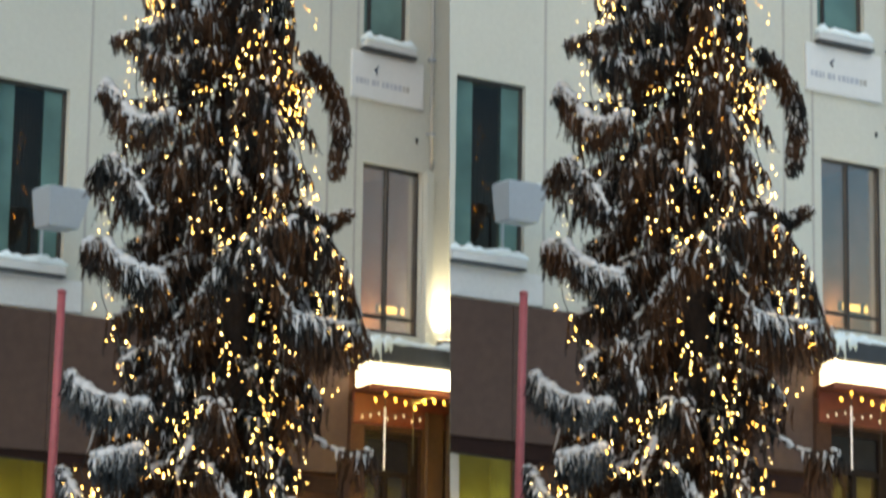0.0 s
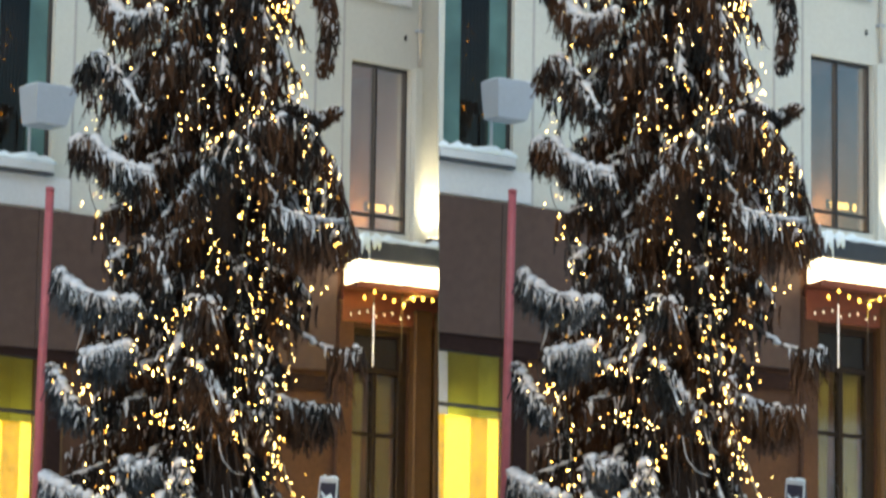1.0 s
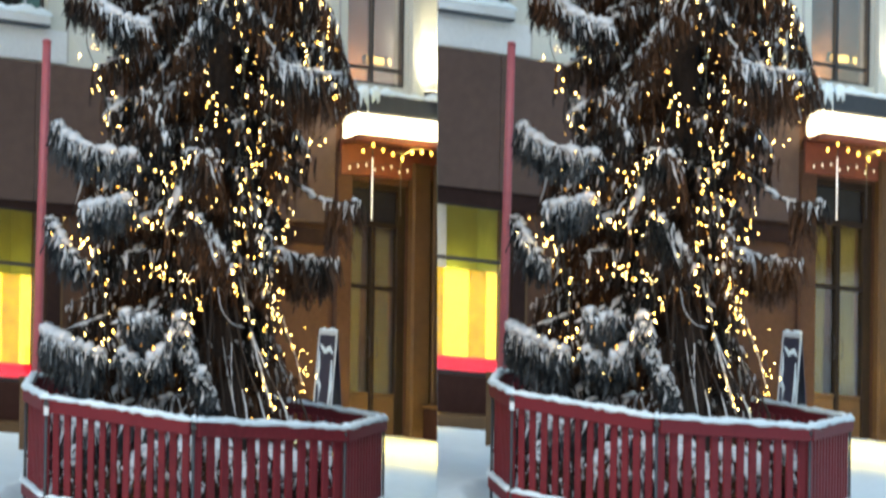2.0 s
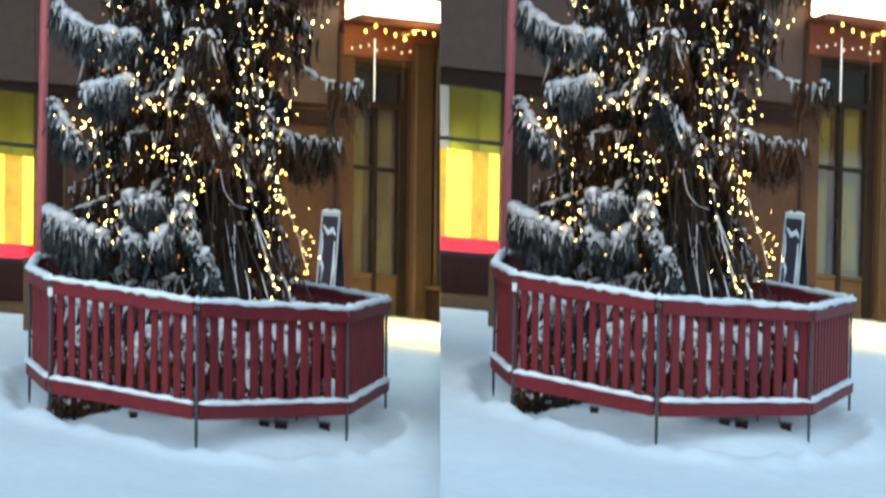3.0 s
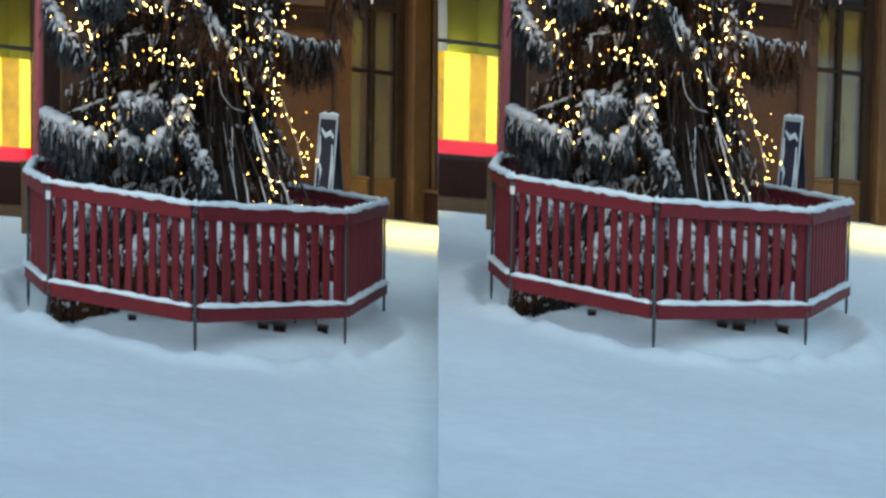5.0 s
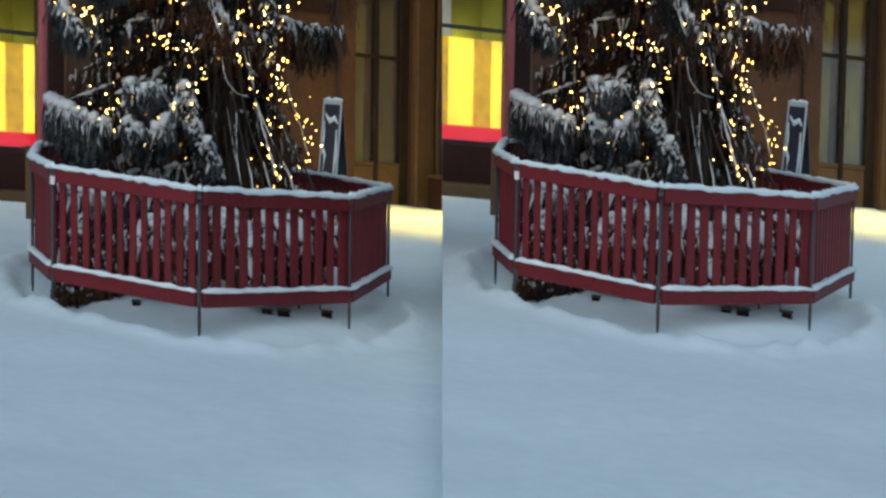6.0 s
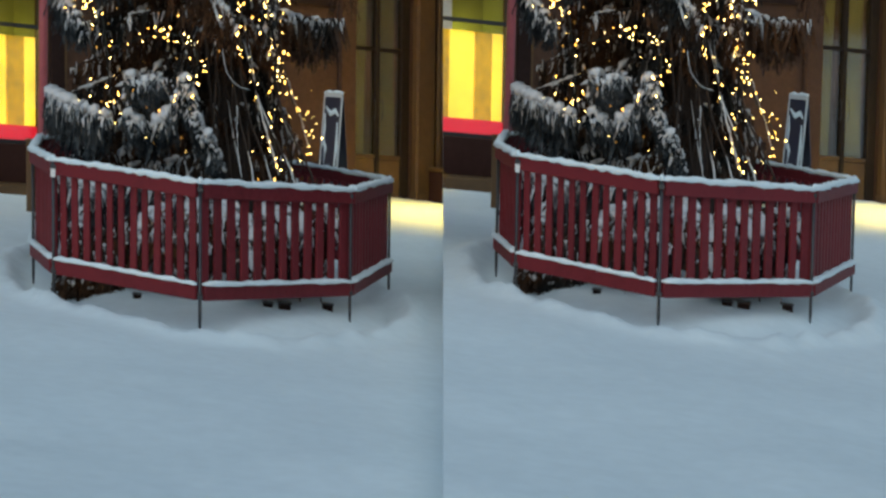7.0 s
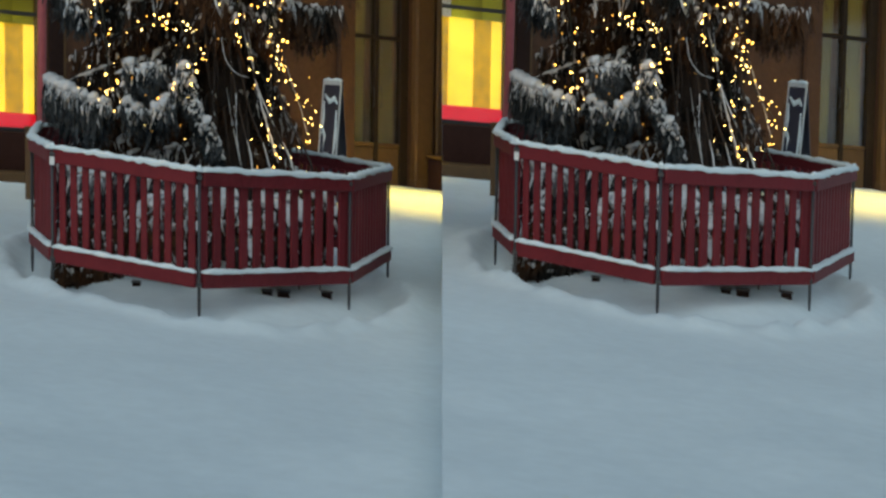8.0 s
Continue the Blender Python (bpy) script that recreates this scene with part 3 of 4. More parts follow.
        part("foot", Geo().box(a - 0.008, b + 0.008, 0.0, w + 0.02, -0.35, 0.28, 0.01), mt, col, lo, cut=side)
    planter = thing("planter", (3.7, 0.3, 0), lo, "dark box standing beside the entrance column", "planter", cut=side)
    part("box", Geo().box(3.46, 3.9, 0.16, 0.5, -0.3, 0.60, 0.02), PLINTH, planter, lo, cut=side)
    part("rim", Geo().box(3.44, 3.92, 0.14, 0.52, 0.60, 0.65, 0.008), WOOD, planter, lo, cut=side)
    # canopy, its front edge sheared to one side to fit the camera's view
    m = m @ Matrix(((1, -0.42, 0, 0), (0, 1, 0, 0), (0, 0, 1, 0), (0, 0, 0, 1)))
    ob = thing("canopy", (3, 0.5, 4.1), m, "entrance canopy with a glowing light strip and snow on its roof", "canopy")
    part("roof", Geo().box(2.06, 8.0, 0.0, 1.0, 4.44, 4.70, 0.012), SLATE, ob, m, "slate grey fascia", cut=side)
    part("light_strip", Geo().box(2.17, 8.0, 0.86, 0.985, 4.16, 4.42, 0.01), STRIP, ob, m, "glowing warm white light strip", cut=side)
    part("light_return", Geo().box(2.10, 2.165, 0.1, 0.92, 4.16, 4.436, 0.01), STRIP, ob, m, "glowing warm white light strip", cut=side)
    part("soffit", Geo().box(2.08, 8.0, 0.0, 0.855, 4.10, 4.13), REDWOOD, ob, m, "red-brown soffit", cut=side)
    part("beam", Geo().box(2.08, 8.0, -0.02, 0.10, 3.66, 4.096, 0.01), REDWOOD, ob, m, "red-brown beam", cut=side)
    part("front_batten", Geo().box(2.08, 8.0, 0.84, 0.96, 4.06, 4.13, 0.005), REDWOOD, ob, m, cut=side)
    part("snow_cap", heap((2.03, 0.52, 4.70), (8.0, 0.52, 4.70), 1.04, 0.10, 60, 21, 0.01), SNOW, ob, m, "thick snow cap", True, cut=side)
    for u, d, k in ((2.12, 0.2, 1), (2.3, 0.12, 2)):
        part("snow_lobe", heap((u, 1.0, 4.72), (u + 0.14, 1.0, 4.72), 0.10, 0.08, 5, k, d), SNOW, ob, m, "overhanging snow", True, cut=side)
    lamp = bpy.data.lights.new("canopy_lamp", "AREA")
    lamp.energy, lamp.color, lamp.size, lamp.spread = 52, (1.0, 0.68, 0.11), 0.5, radians(62)
    new("canopy_lamp", lamp).matrix_world = look(m @ Vector((3.1, 1.06, 4.08)), m @ Vector((3.1, 2.0, 0)))
    # string of bulbs and hanging tubes under the canopy
    ob = thing("canopy_bulbs", (2.6, 0.9, 3.95), m, "string of round warm bulbs under the canopy", "string lights")
    pts = [(2.22 + 0.165 * i, 0.9, 3.93 + 0.06 * math.sin(i * 1.3) + 0.035 * (i % 2)) for i in range(22)]
    part("wire", Geo().tube([(u, w, z + 0.035) for u, w, z in pts], 0.006, 4), WIRE, ob, m, cut=side)
    for u, w, z in pts:
        part("bulb", bulb_geo(0.019, 0.026).turned(Matrix.Translation((u, w, z))), BULB, ob, m, smooth=True, cut=side)
    for i in range(8):
        part("small_bulb", bulb_geo(0.015, 0.02).turned(Matrix.Translation((2.1 + 0.14 * i, 0.55, 3.72 + 0.03 * (i % 3)))), COOLBULB, ob, m, "dim pale bulb", True, cut=side)
    part("wire", Geo().tube([(2.08 + 0.14 * i, 0.55, 3.76 + 0.03 * (i % 3)) for i in range(9)], 0.005, 4), WIRE, ob, m, cut=side)
    for u, z in ((2.42, 3.02), (2.90, 3.1)):
        tb = thing("hanging_tube", (u, 0.75, z), m, "thin white tube lamp hanging below the canopy", "tube lamp", group="hanging tubes", cut=side)
        part("tube", Geo().tube([(u, 0.75, z), (u, 0.75, 3.86)], 0.012 if u < 2.5 else 0.007, 6), WHITETUBE if u < 2.5 else STEEL, tb, m, smooth=True, cut=side)
        part("cap", Geo().tube([(u, 0.75, 3.86), (u, 0.75, 4.1)], 0.008, 6), STEEL, tb, m, cut=side)


for side in SIDES:
    make_facade(side)
# unseen wall added to bounce light and tint the west window's reflection
setting("wall_reflector", Geo().box(0.004, 0.12, 26.4, 30, -0.4, 10.8), REFLECTOR, Matrix.Identity(4), 0, "added blue-grey reflector wall, unseen, between the two building fronts")


# ---- the fence round the tree ----
CX, CY = -0.03, 16.5


def make_fence(side):
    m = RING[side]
    fence = thing("fence", (CX, CY, 0), m, "dark red wooden ring fence with snow on its rails", "fence")
    corners = [Vector((x, y, 0)) for x, y in ((-0.095, 13.8), (1.025, 15.25), (1.53, 17.6), (0.62, 18.8), (-0.6, 19.0), (-1.45, 17.4), (-1.35, 15.45), (-1.12, 14.4))]
    for k in range(8):
        a, b = corners[k], corners[(k + 1) % 8]
        d = (b - a).normalized()
        length = (b - a).length
        frame_m = m @ Matrix.Translation(a) @ Matrix(((d.x, -d.y, 0, 0), (d.y, d.x, 0, 0), (0, 0, 1, 0), (0, 0, 0, 1)))
        rnd = random.Random(k)
        part("top_rail", Geo().box(0.02, length - 0.02, -0.03, 0.012, 0.885, 0.995, 0.008), RED, fence, frame_m)
        part("bottom_rail", Geo().box(0.02, length - 0.02, -0.03, 0.012, 0.19, 0.30, 0.008), RED, fence, frame_m)
        part("snow_cap", heap((0.0, -0.01, 0.993), (length, -0.01, 0.993), 0.066, 0.026, 26, k + 31, 0.012), SNOW, fence, frame_m, "snow cap", True)
        part("snow_cap", heap((0.02, -0.015, 0.298), (length - 0.02, -0.015, 0.298), 0.062, 0.022, 24, k + 51, 0.006), SNOW, fence, frame_m, "snow cap", True)
        n = 12 if k in (0, 7) else 14
        for i in range(n):
            u = 0.07 + (length - 0.14) * i / (n - 1)
            w = (0.5 * (length - 0.14) / (n - 1)) * rnd.uniform(0.48, 0.58)
            tilt = rnd.uniform(-0.012, 0.012)
            g = Geo().box(u - w, u + w, 0.013, 0.035, 0.0, 0.60, 0.004)
            g.v = [(x + tilt * z, y, 0.305 + z) for x, y, z in g.v]
            part("slat", g, RED, fence, frame_m)
        p = a + Vector((0, -0.03 if a.y < CY else 0.03, 0))
        post = part("post", Geo().tube([(p.x, p.y, -0.02), (p.x, p.y, 0.06), (p.x, p.y, 1.0)], [0.006, 0.0115, 0.0115], 8), STEEL, fence, m, "grey steel post", True)
        for z in (0.20, 0.93):
            part("clamp", Geo().box(p.x - 0.02, p.x + 0.02, p.y - 0.026, p.y + 0.026, z, z + 0.03, 0.004), STEEL, post, m)
        if k == 7:
            part("tag", Geo().box(p.x - 0.017, p.x + 0.017, p.y - 0.022, p.y - 0.016, 0.87, 0.94, 0.002), SIGNW, post, m, "small white tag")
        part("snow_tip", Geo().tube([(p.x, p.y, 0.985), (p.x, p.y, 1.01), (p.x, p.y, 1.03)], [0.017, 0.022, 0.008], 8), SNOW, post, m, "snow cap", True)


# ---- the spruce ----
BOUGHS_LEFT = [
    ((-0.34, 5.98), (-0.57, 5.9), (-0.79, 5.9), (-1, 5.97), 0.22, 0.4),
    ((-0.46, 5.19), (-0.73, 5.15), (-0.95, 5.46), (-1.05, 5.6), 0.3, 1),
    ((-0.58, 4.39), (-0.79, 4.72), (-0.96, 4.9), (-1.14, 4.84), 0.3, 0.6),
    ((-0.48, 3.9), (-0.77, 4.01), (-1, 4.23), (-1.16, 4.22), 0.3, 1),
    ((-0.55, 2.92), (-0.93, 2.97), (-1.18, 3.12), (-1.24, 3.19), 0.28, 1),
    ((-0.61, 2.59), (-0.71, 2.56), (-0.84, 2.53), (-1, 2.5), 0.25, 1),
    ((-0.99, 2.08), (-1.1, 2.18), (-1.19, 2.3), (-1.28, 2.45), 0.25, 0.9),
    ((-0.81, 1.38), (-0.98, 1.43), (-1.15, 1.48), (-1.31, 1.53), 0.4, 1),
    ((-0.64, 1.72), (-0.56, 1.67), (-0.48, 1.67), (-0.39, 1.71), 0.2, 1),
    ((-0.2, 1.74), (-0.35, 1.43), (-0.51, 1.36), (-0.66, 1.41), 0.25, 1),
]
BOUGHS_FRONT = [
    ((-0.22, 1.72), (-0.14, 1.42), (-0.02, 1.22), (0.01, 1.11), 0.15, 1),
    ((-0.15, 2.5), (-0.06, 2.42), (0.03, 2.29), (0.13, 2.11), 0.3, 0.8),
    ((-0.2, 2.95), (-0.07, 2.96), (0.01, 2.91), (0.04, 2.79), 0.4, 0.5),
    ((-0.03, 4.18), (-0.06, 4.03), (-0.13, 3.87), (-0.26, 3.7), 0.22, 0.9),
    ((-0.52, 3.43), (-0.46, 3.32), (-0.41, 3.19), (-0.36, 3.05), 0.2, 0.5),
    ((0.06, 3.97), (0.14, 4.21), (0.29, 4.12), (0.47, 3.71), 0.3, 0.4),
    ((0.2, 4.32), (0.59, 4.44), (0.87, 4.26), (1.05, 3.87), 0.5, 0.5),
    ((0.43, 3.7), (0.64, 3.66), (0.87, 3.67), (1.12, 3.72), 0.45, 0.7),
    ((0.6, 5.87), (0.78, 5.8), (0.92, 5.49), (0.89, 4.99), 0.13, 0.3),
    ((0.57, 4.59), (0.7, 4.57), (0.84, 4.6), (0.98, 4.68), 0.12, 0.6),
]
BOUGHS_LOW = [
    ((0.53, 2.9), (0.84, 2.72), (1.04, 2.69), (1.22, 2.71), 0.42, 0.5, 0.5),
    ((0.51, 2.26), (0.67, 2.24), (0.84, 2.23), (1.01, 2.24), 0.36, 0.6, 0.12),
    ((0.42, 2.49), (0.41, 2.29), (0.42, 2.1), (0.43, 1.93), 0.2, 0.8),
    ((-0.47, 5.65), (-0.56, 5.63), (-0.65, 5.69), (-0.76, 5.84), 0.25, 0.5),
    ((0.14, 5.48), (0.23, 5.37), (0.29, 5.22), (0.34, 5.03), 0.35, 0.5),
    ((-1.3, 0.91), (-1.11, 0.86), (-0.92, 0.83), (-0.73, 0.82), 0.45, 1),
    ((-0.71, 0.99), (-0.55, 0.92), (-0.4, 0.87), (-0.25, 0.86), 0.35, 1),
]

STRANDS_HIGH = [
    [(0.39, 6.08), (0.38, 5.64), (0.43, 5.21), (0.28, 4.63), (0.16, 4.19), (0.23, 3.64), (0.2, 3.04), (0.28, 2.35)],
    [(0.26, 6.05), (0.1, 5.65), (-0.01, 5.47), (0.02, 5.08), (-0.02, 4.61), (-0.23, 4.34), (0.01, 4.14)],
    [(0.36, 2.96), (0.2, 2.56), (0.18, 2.26), (0.21, 1.96), (0.39, 1.62), (0.46, 1.24), (0.55, 1.02)],
    [(0.35, 2.44), (0.42, 2.19), (0.43, 1.93), (0.52, 1.72), (0.69, 1.46), (0.78, 1.31), (0.68, 1.01)],
    [(-0.89, 6.05), (-0.86, 5.69), (-0.73, 5.29), (-0.41, 5.21), (-0.03, 5.38), (0.4, 5.56)],
    [(0.62, 5.65), (0.49, 5.23), (0.61, 4.77), (0.55, 4.58), (0.2, 4.32), (-0.1, 4.13)],
    [(-0.05, 3.62), (-0.02, 3.28), (-0.19, 2.97), (-0.29, 2.71), (-0.41, 2.31)],
]
STRANDS_LOW = [
    [(-0.66, 1.95), (-0.36, 2.03), (-0.16, 1.96), (-0.14, 1.72), (-0.26, 1.5)],
    [(-1.1, 5.51), (-0.94, 5.08), (-1.12, 4.73), (-1.02, 4.23), (-1.12, 3.85), (-0.95, 3.45), (-0.83, 3.04)],
    [(0.6, 4.38), (0.73, 4.18), (0.93, 4.05), (0.7, 3.78), (0.89, 3.56), (1.01, 3.38), (0.71, 3.01)],
    [(-1.25, 2.43), (-1.14, 2.2), (-0.96, 2.16), (-0.79, 1.6), (-0.88, 1.46)],
    [(0.34, 3.52), (0.44, 3.32), (0.31, 2.79), (0.4, 2.49)],
    [(0.59, 2.9), (0.62, 2.51), (0.49, 2.28), (0.52, 1.98), (0.62, 1.54)],
    [(-0.63, 2.65), (-0.49, 2.35), (-0.19, 2.45), (-0.28, 2.75), (-0.59, 2.82)],
    [(-0.8, 6.25), (-0.68, 6.05), (-0.85, 5.9), (-0.58, 6.15), (-0.72, 6.3), (-0.6, 6.02)],
    [(0.42, 5.55), (0.55, 5.5), (0.5, 5.3), (0.42, 5.15), (0.55, 5.12)],
]


TX, TY = 0.05, 16.8


def reach(x, z):
    """How far the crown reaches at the height z, to the side of x."""
    if x < 0:
        return float(np.interp(z, (0, 1.5, 3, 4.5, 6.4, 9.5), (1.3, 1.32, 1.2, 1.15, 0.95, 0.1)))
    return float(np.interp(z, (0, 1, 1.9, 2.8, 3.1, 3.5, 4.2, 4.45, 4.7, 5.5, 6.4, 9.5), (0.7, 0.75, 0.6, 0.62, 0.85, 1.08, 1.05, 0.9, 0.7, 0.7, 0.72, 0.1)))


def front_y(x, z, k=1.35):
    return TY - k * math.sqrt(max(0.05, 1 - (x / reach(x, z)) ** 2))


def smooth_line(pts, n):
    """A Catmull-Rom line of n steps a stretch through pts."""
    p = [Vector(q) for q in pts]
    p = [2 * p[0] - p[1]] + p + [2 * p[-1] - p[-2]]
    out = []
    for i in range(1, len(p) - 2):
        for k in range(n):
            t = k / n
            out.append(0.5 * (2 * p[i] + (p[i + 1] - p[i - 1]) * t + (2 * p[i - 1] - 5 * p[i] + 4 * p[i + 1] - p[i + 2]) * t * t + (3 * p[i] - p[i - 1] - 3 * p[i + 1] + p[i + 2]) * t ** 3))
    out.append(p[-2])
    return out


def twig(needles, white, p, length, rnd, spread, snowy):
    """One hanging shoot: a thin stem with needles that point down it, partly under snow."""
    lean = Vector((rnd.uniform(-1, 1) * spread, rnd.uniform(-1, 1) * spread, -1)).normalized()
    sway = Vector((rnd.uniform(-0.04, 0.04), rnd.uniform(-0.04, 0.04), 0))
    a = rnd.uniform(0, math.pi)
    w = Vector((math.cos(a), math.sin(a), 0)) * rnd.uniform(0.006, 0.013)
    n, e = len(needles.v), p + lean * length + sway
    mid = p + lean * (length * 0.5) + sway * 0.2
    needles.v.extend((tuple(p - w), tuple(p + w), tuple(mid + w * 1.2), tuple(mid - w * 1.2), tuple(e)))
    needles.f.extend(((n, n + 1, n + 2, n + 3), (n + 3, n + 2, n + 4)))
    steps = max(4, int(length / 0.015))
    for i in range(steps):
        t = i / steps
        q = p + lean * (length * t) + sway * t * t
        size = (0.046 * (1 - 0.5 * t) + 0.012) * rnd.uniform(0.7, 1.4)
        a = rnd.uniform(0, 2 * math.pi)
        side = Vector((math.cos(a), math.sin(a), rnd.uniform(-2.4, -0.5))).normalized()
        cross = side.cross(lean)
        cross = cross.normalized() * 0.0062 if cross.length > 0.01 else w
        n = len(needles.v)
        needles.v.extend((tuple(q + cross), tuple(q - cross), tuple(q + side * size)))
        needles.f.append((n, n + 1, n + 2))
    if snowy:
        w = rnd.uniform(0.005, 0.014)
        e = p + lean * length * rnd.uniform(0.2, 0.7) + sway * 0.5
        mid = p.lerp(e, 0.5) + Vector((rnd.uniform(-0.01, 0.01), rnd.uniform(-0.01, 0.01), 0))
        white.tube([p, mid, e], [w, w * rnd.uniform(0.6, 1.3), w * 0.2], 4)


def bough(wood, needles, white, line, length, snow, rnd, thick=0.014, load=1.0, inner=0.0, bare=0.0):
    n = len(line)
    wood.tube(line, [thick * (1 - 0.8 * i / n) + 0.003 for i in range(n)], 5)
    for i in range(int(n * bare), n - 1):
        for k in range(6 if length > 0.15 else 16):
            p = line[i].lerp(line[i + 1], rnd.random())
            taper = 0.6 + 0.4 * math.sin(math.pi * min(1, (i + 0.5) / n))
            off = Vector((rnd.uniform(-0.05, 0.05), rnd.uniform(-0.06, 0.06), rnd.uniform(-0.03, 0.01)))
            twig(needles, white, p + off, length * taper * rnd.uniform(0.35, 1.15), rnd, 0.3 if length > 0.15 else 0.1, rnd.random() < 0.19 + snow * 0.42 * load)
    if snow > 0:
        i = int(n * inner)
        while i < n - 2:
            run = min(n - 1 - i, rnd.randint(1, 4))
            if rnd.random() < 0.15 + 0.68 * snow:
                pts = [line[i]]
                for p, q in zip(line[i:i + run], line[i + 1:i + run + 1]):
                    pts += [p.lerp(q, 0.5) + Vector((0, 0, rnd.uniform(-0.012, 0.006))), q]
                rr = [rnd.uniform(0.012, 0.046) * (0.5 + 0.5 * snow) * (0.6 + 0.4 * load) for _ in pts]
                rr[0] *= 0.35
                rr[-1] *= 0.35
                white.tube([p + Vector((rnd.uniform(-0.012, 0.012), rnd.uniform(-0.02, 0.02), 0.012)) for p in pts], rr, 7, 0.75)
            i += run


def spruce_geometry():
    rnd = random.Random(11)
    named = []
    for spec in BOUGHS_LEFT + BOUGHS_FRONT + BOUGHS_LOW:
        pts, length, snow, bare = spec[:4], spec[4], spec[5], spec[6] if len(spec) > 6 else 0.0
        line = smooth_line([(x, front_y(x, z), z) for x, z in pts], 7)
        wood, needles, white = Geo(), Geo(), Geo()
        named.append((wood, needles, white, snow if pts[1][1] < 3.2 else 0.5 * snow))
        bough(wood, needles, white, line, length, snow, rnd, load=2.8 if snow > 0.9 and pts[1][1] < 1.8 else 2.0 if snow > 0.9 else 1.4, bare=bare)
        if length < 0.14:
            bough(wood, needles, white, [p + Vector((-0.045, 0.03, -0.02)) for p in line], length, snow, rnd)
        if snow > 0.5 and length > 0.12:
            low = [p + Vector((rnd.uniform(-0.03, 0.03), 0.05, -0.07)) for p in line]
            bough(wood, needles, white, low, length * 0.9, snow * 0.6, rnd, load=1.5, bare=bare)
    # boughs all round the stem
    wood, needles, white = Geo(), Geo(), Geo()
    for i in range(560):
        z = 0.5 + 8.7 * rnd.random() ** 1.15
        ang = rnd.uniform(0, 2 * math.pi)
        dx, dy = math.cos(ang), math.sin(ang)
        full = rnd.uniform(0.62, 1.0)
        r = reach(dx, z) * full
        if z < 1.9 and dy < 0.1 and -0.15 < dx * r + TX < 0.75:
            continue
        x1, y1 = TX * 0.5 + dx * r, TY + dy * 1.35 * full * min(1, reach(dx, z))
        droop = rnd.uniform(0.1, 0.45)
        start = Vector((TX, TY, z + droop * 0.9))
        mid = Vector((TX + (x1 - TX) * 0.55, TY + (y1 - TY) * 0.55, z + droop * 0.75))
        tip = Vector((x1, y1, z - rnd.uniform(-0.12, 0.2)))
        line = smooth_line([start, mid, tip], 6)[3:]
        left = 1.0 if dx < 0.1 else 0.55
        bough(wood, needles, white, line, rnd.uniform(0.16, 0.42), rnd.choice((0, 0.2, 0.4, 0.7, 1.0)) * left, rnd, 0.012, inner=0.55)
    # dark bare-looking boughs deep inside the crown
    for i in range(110):
        z = rnd.uniform(0.9, 3.0)
        x = rnd.uniform(-0.98, 0.42 + 0.3 * max(0.0, 1.7 - z))
        y = TY + rnd.uniform(-0.25, 0.8)
        s = 1 if x > TX else -1
        line = smooth_line([(x - 0.18 * s, y + 0.1, z + 0.14), (x - 0.06 * s, y, z + 0.08), (x + 0.1 * s, y - 0.12, z - 0.06)], 5)
        bough(wood, needles, white, line, rnd.uniform(0.25, 0.5), 0, rnd, 0.01)
    # low boughs spread inside the fence
    for i in range(70):
        x = rnd.uniform(-1.15, 0.95)
        z = rnd.uniform(0.3, 0.66)
        y = TY - rnd.uniform(1.2, 2.45 - 0.75 * max(0.0, x)) * math.sqrt(max(0.1, 1 - (x / 1.3) ** 2))
        line = smooth_line([(x * 0.85, y + 0.6, z + 0.12), (x * 0.95, y + 0.3, z + 0.08), (x, y, z - 0.05)], 5)
        bough(wood, needles, white, line, min(0.34, z * 0.5), rnd.choice((0, 0.1, 0.4, 1.0)), rnd, 0.01, rnd.choice((1.4, 2.4, 3.4)))
    for x, y in ((-1.15, 15.0), (-1.08, 14.95), (-1.0, 14.9), (-0.92, 14.9), (-0.86, 14.95), (-0.95, 15.05), (-1.0, 15.1), (-1.04, 14.92)):
        line = smooth_line([(x + 0.25, y + 0.6, 0.5), (x + 0.1, y + 0.3, 0.35), (x, y, 0.2)], 5)
        bough(wood, needles, white, line, 0.22, 0, rnd, 0.01)
        for dx, dz in ((0.02, -0.02), (0.06, -0.04), (0.10, 0.03)):
            bough(wood, needles, white, [p + Vector((dx, -0.03, dz)) for p in line], 0.2, 0, rnd, 0.01)
    return named, wood, needles, white


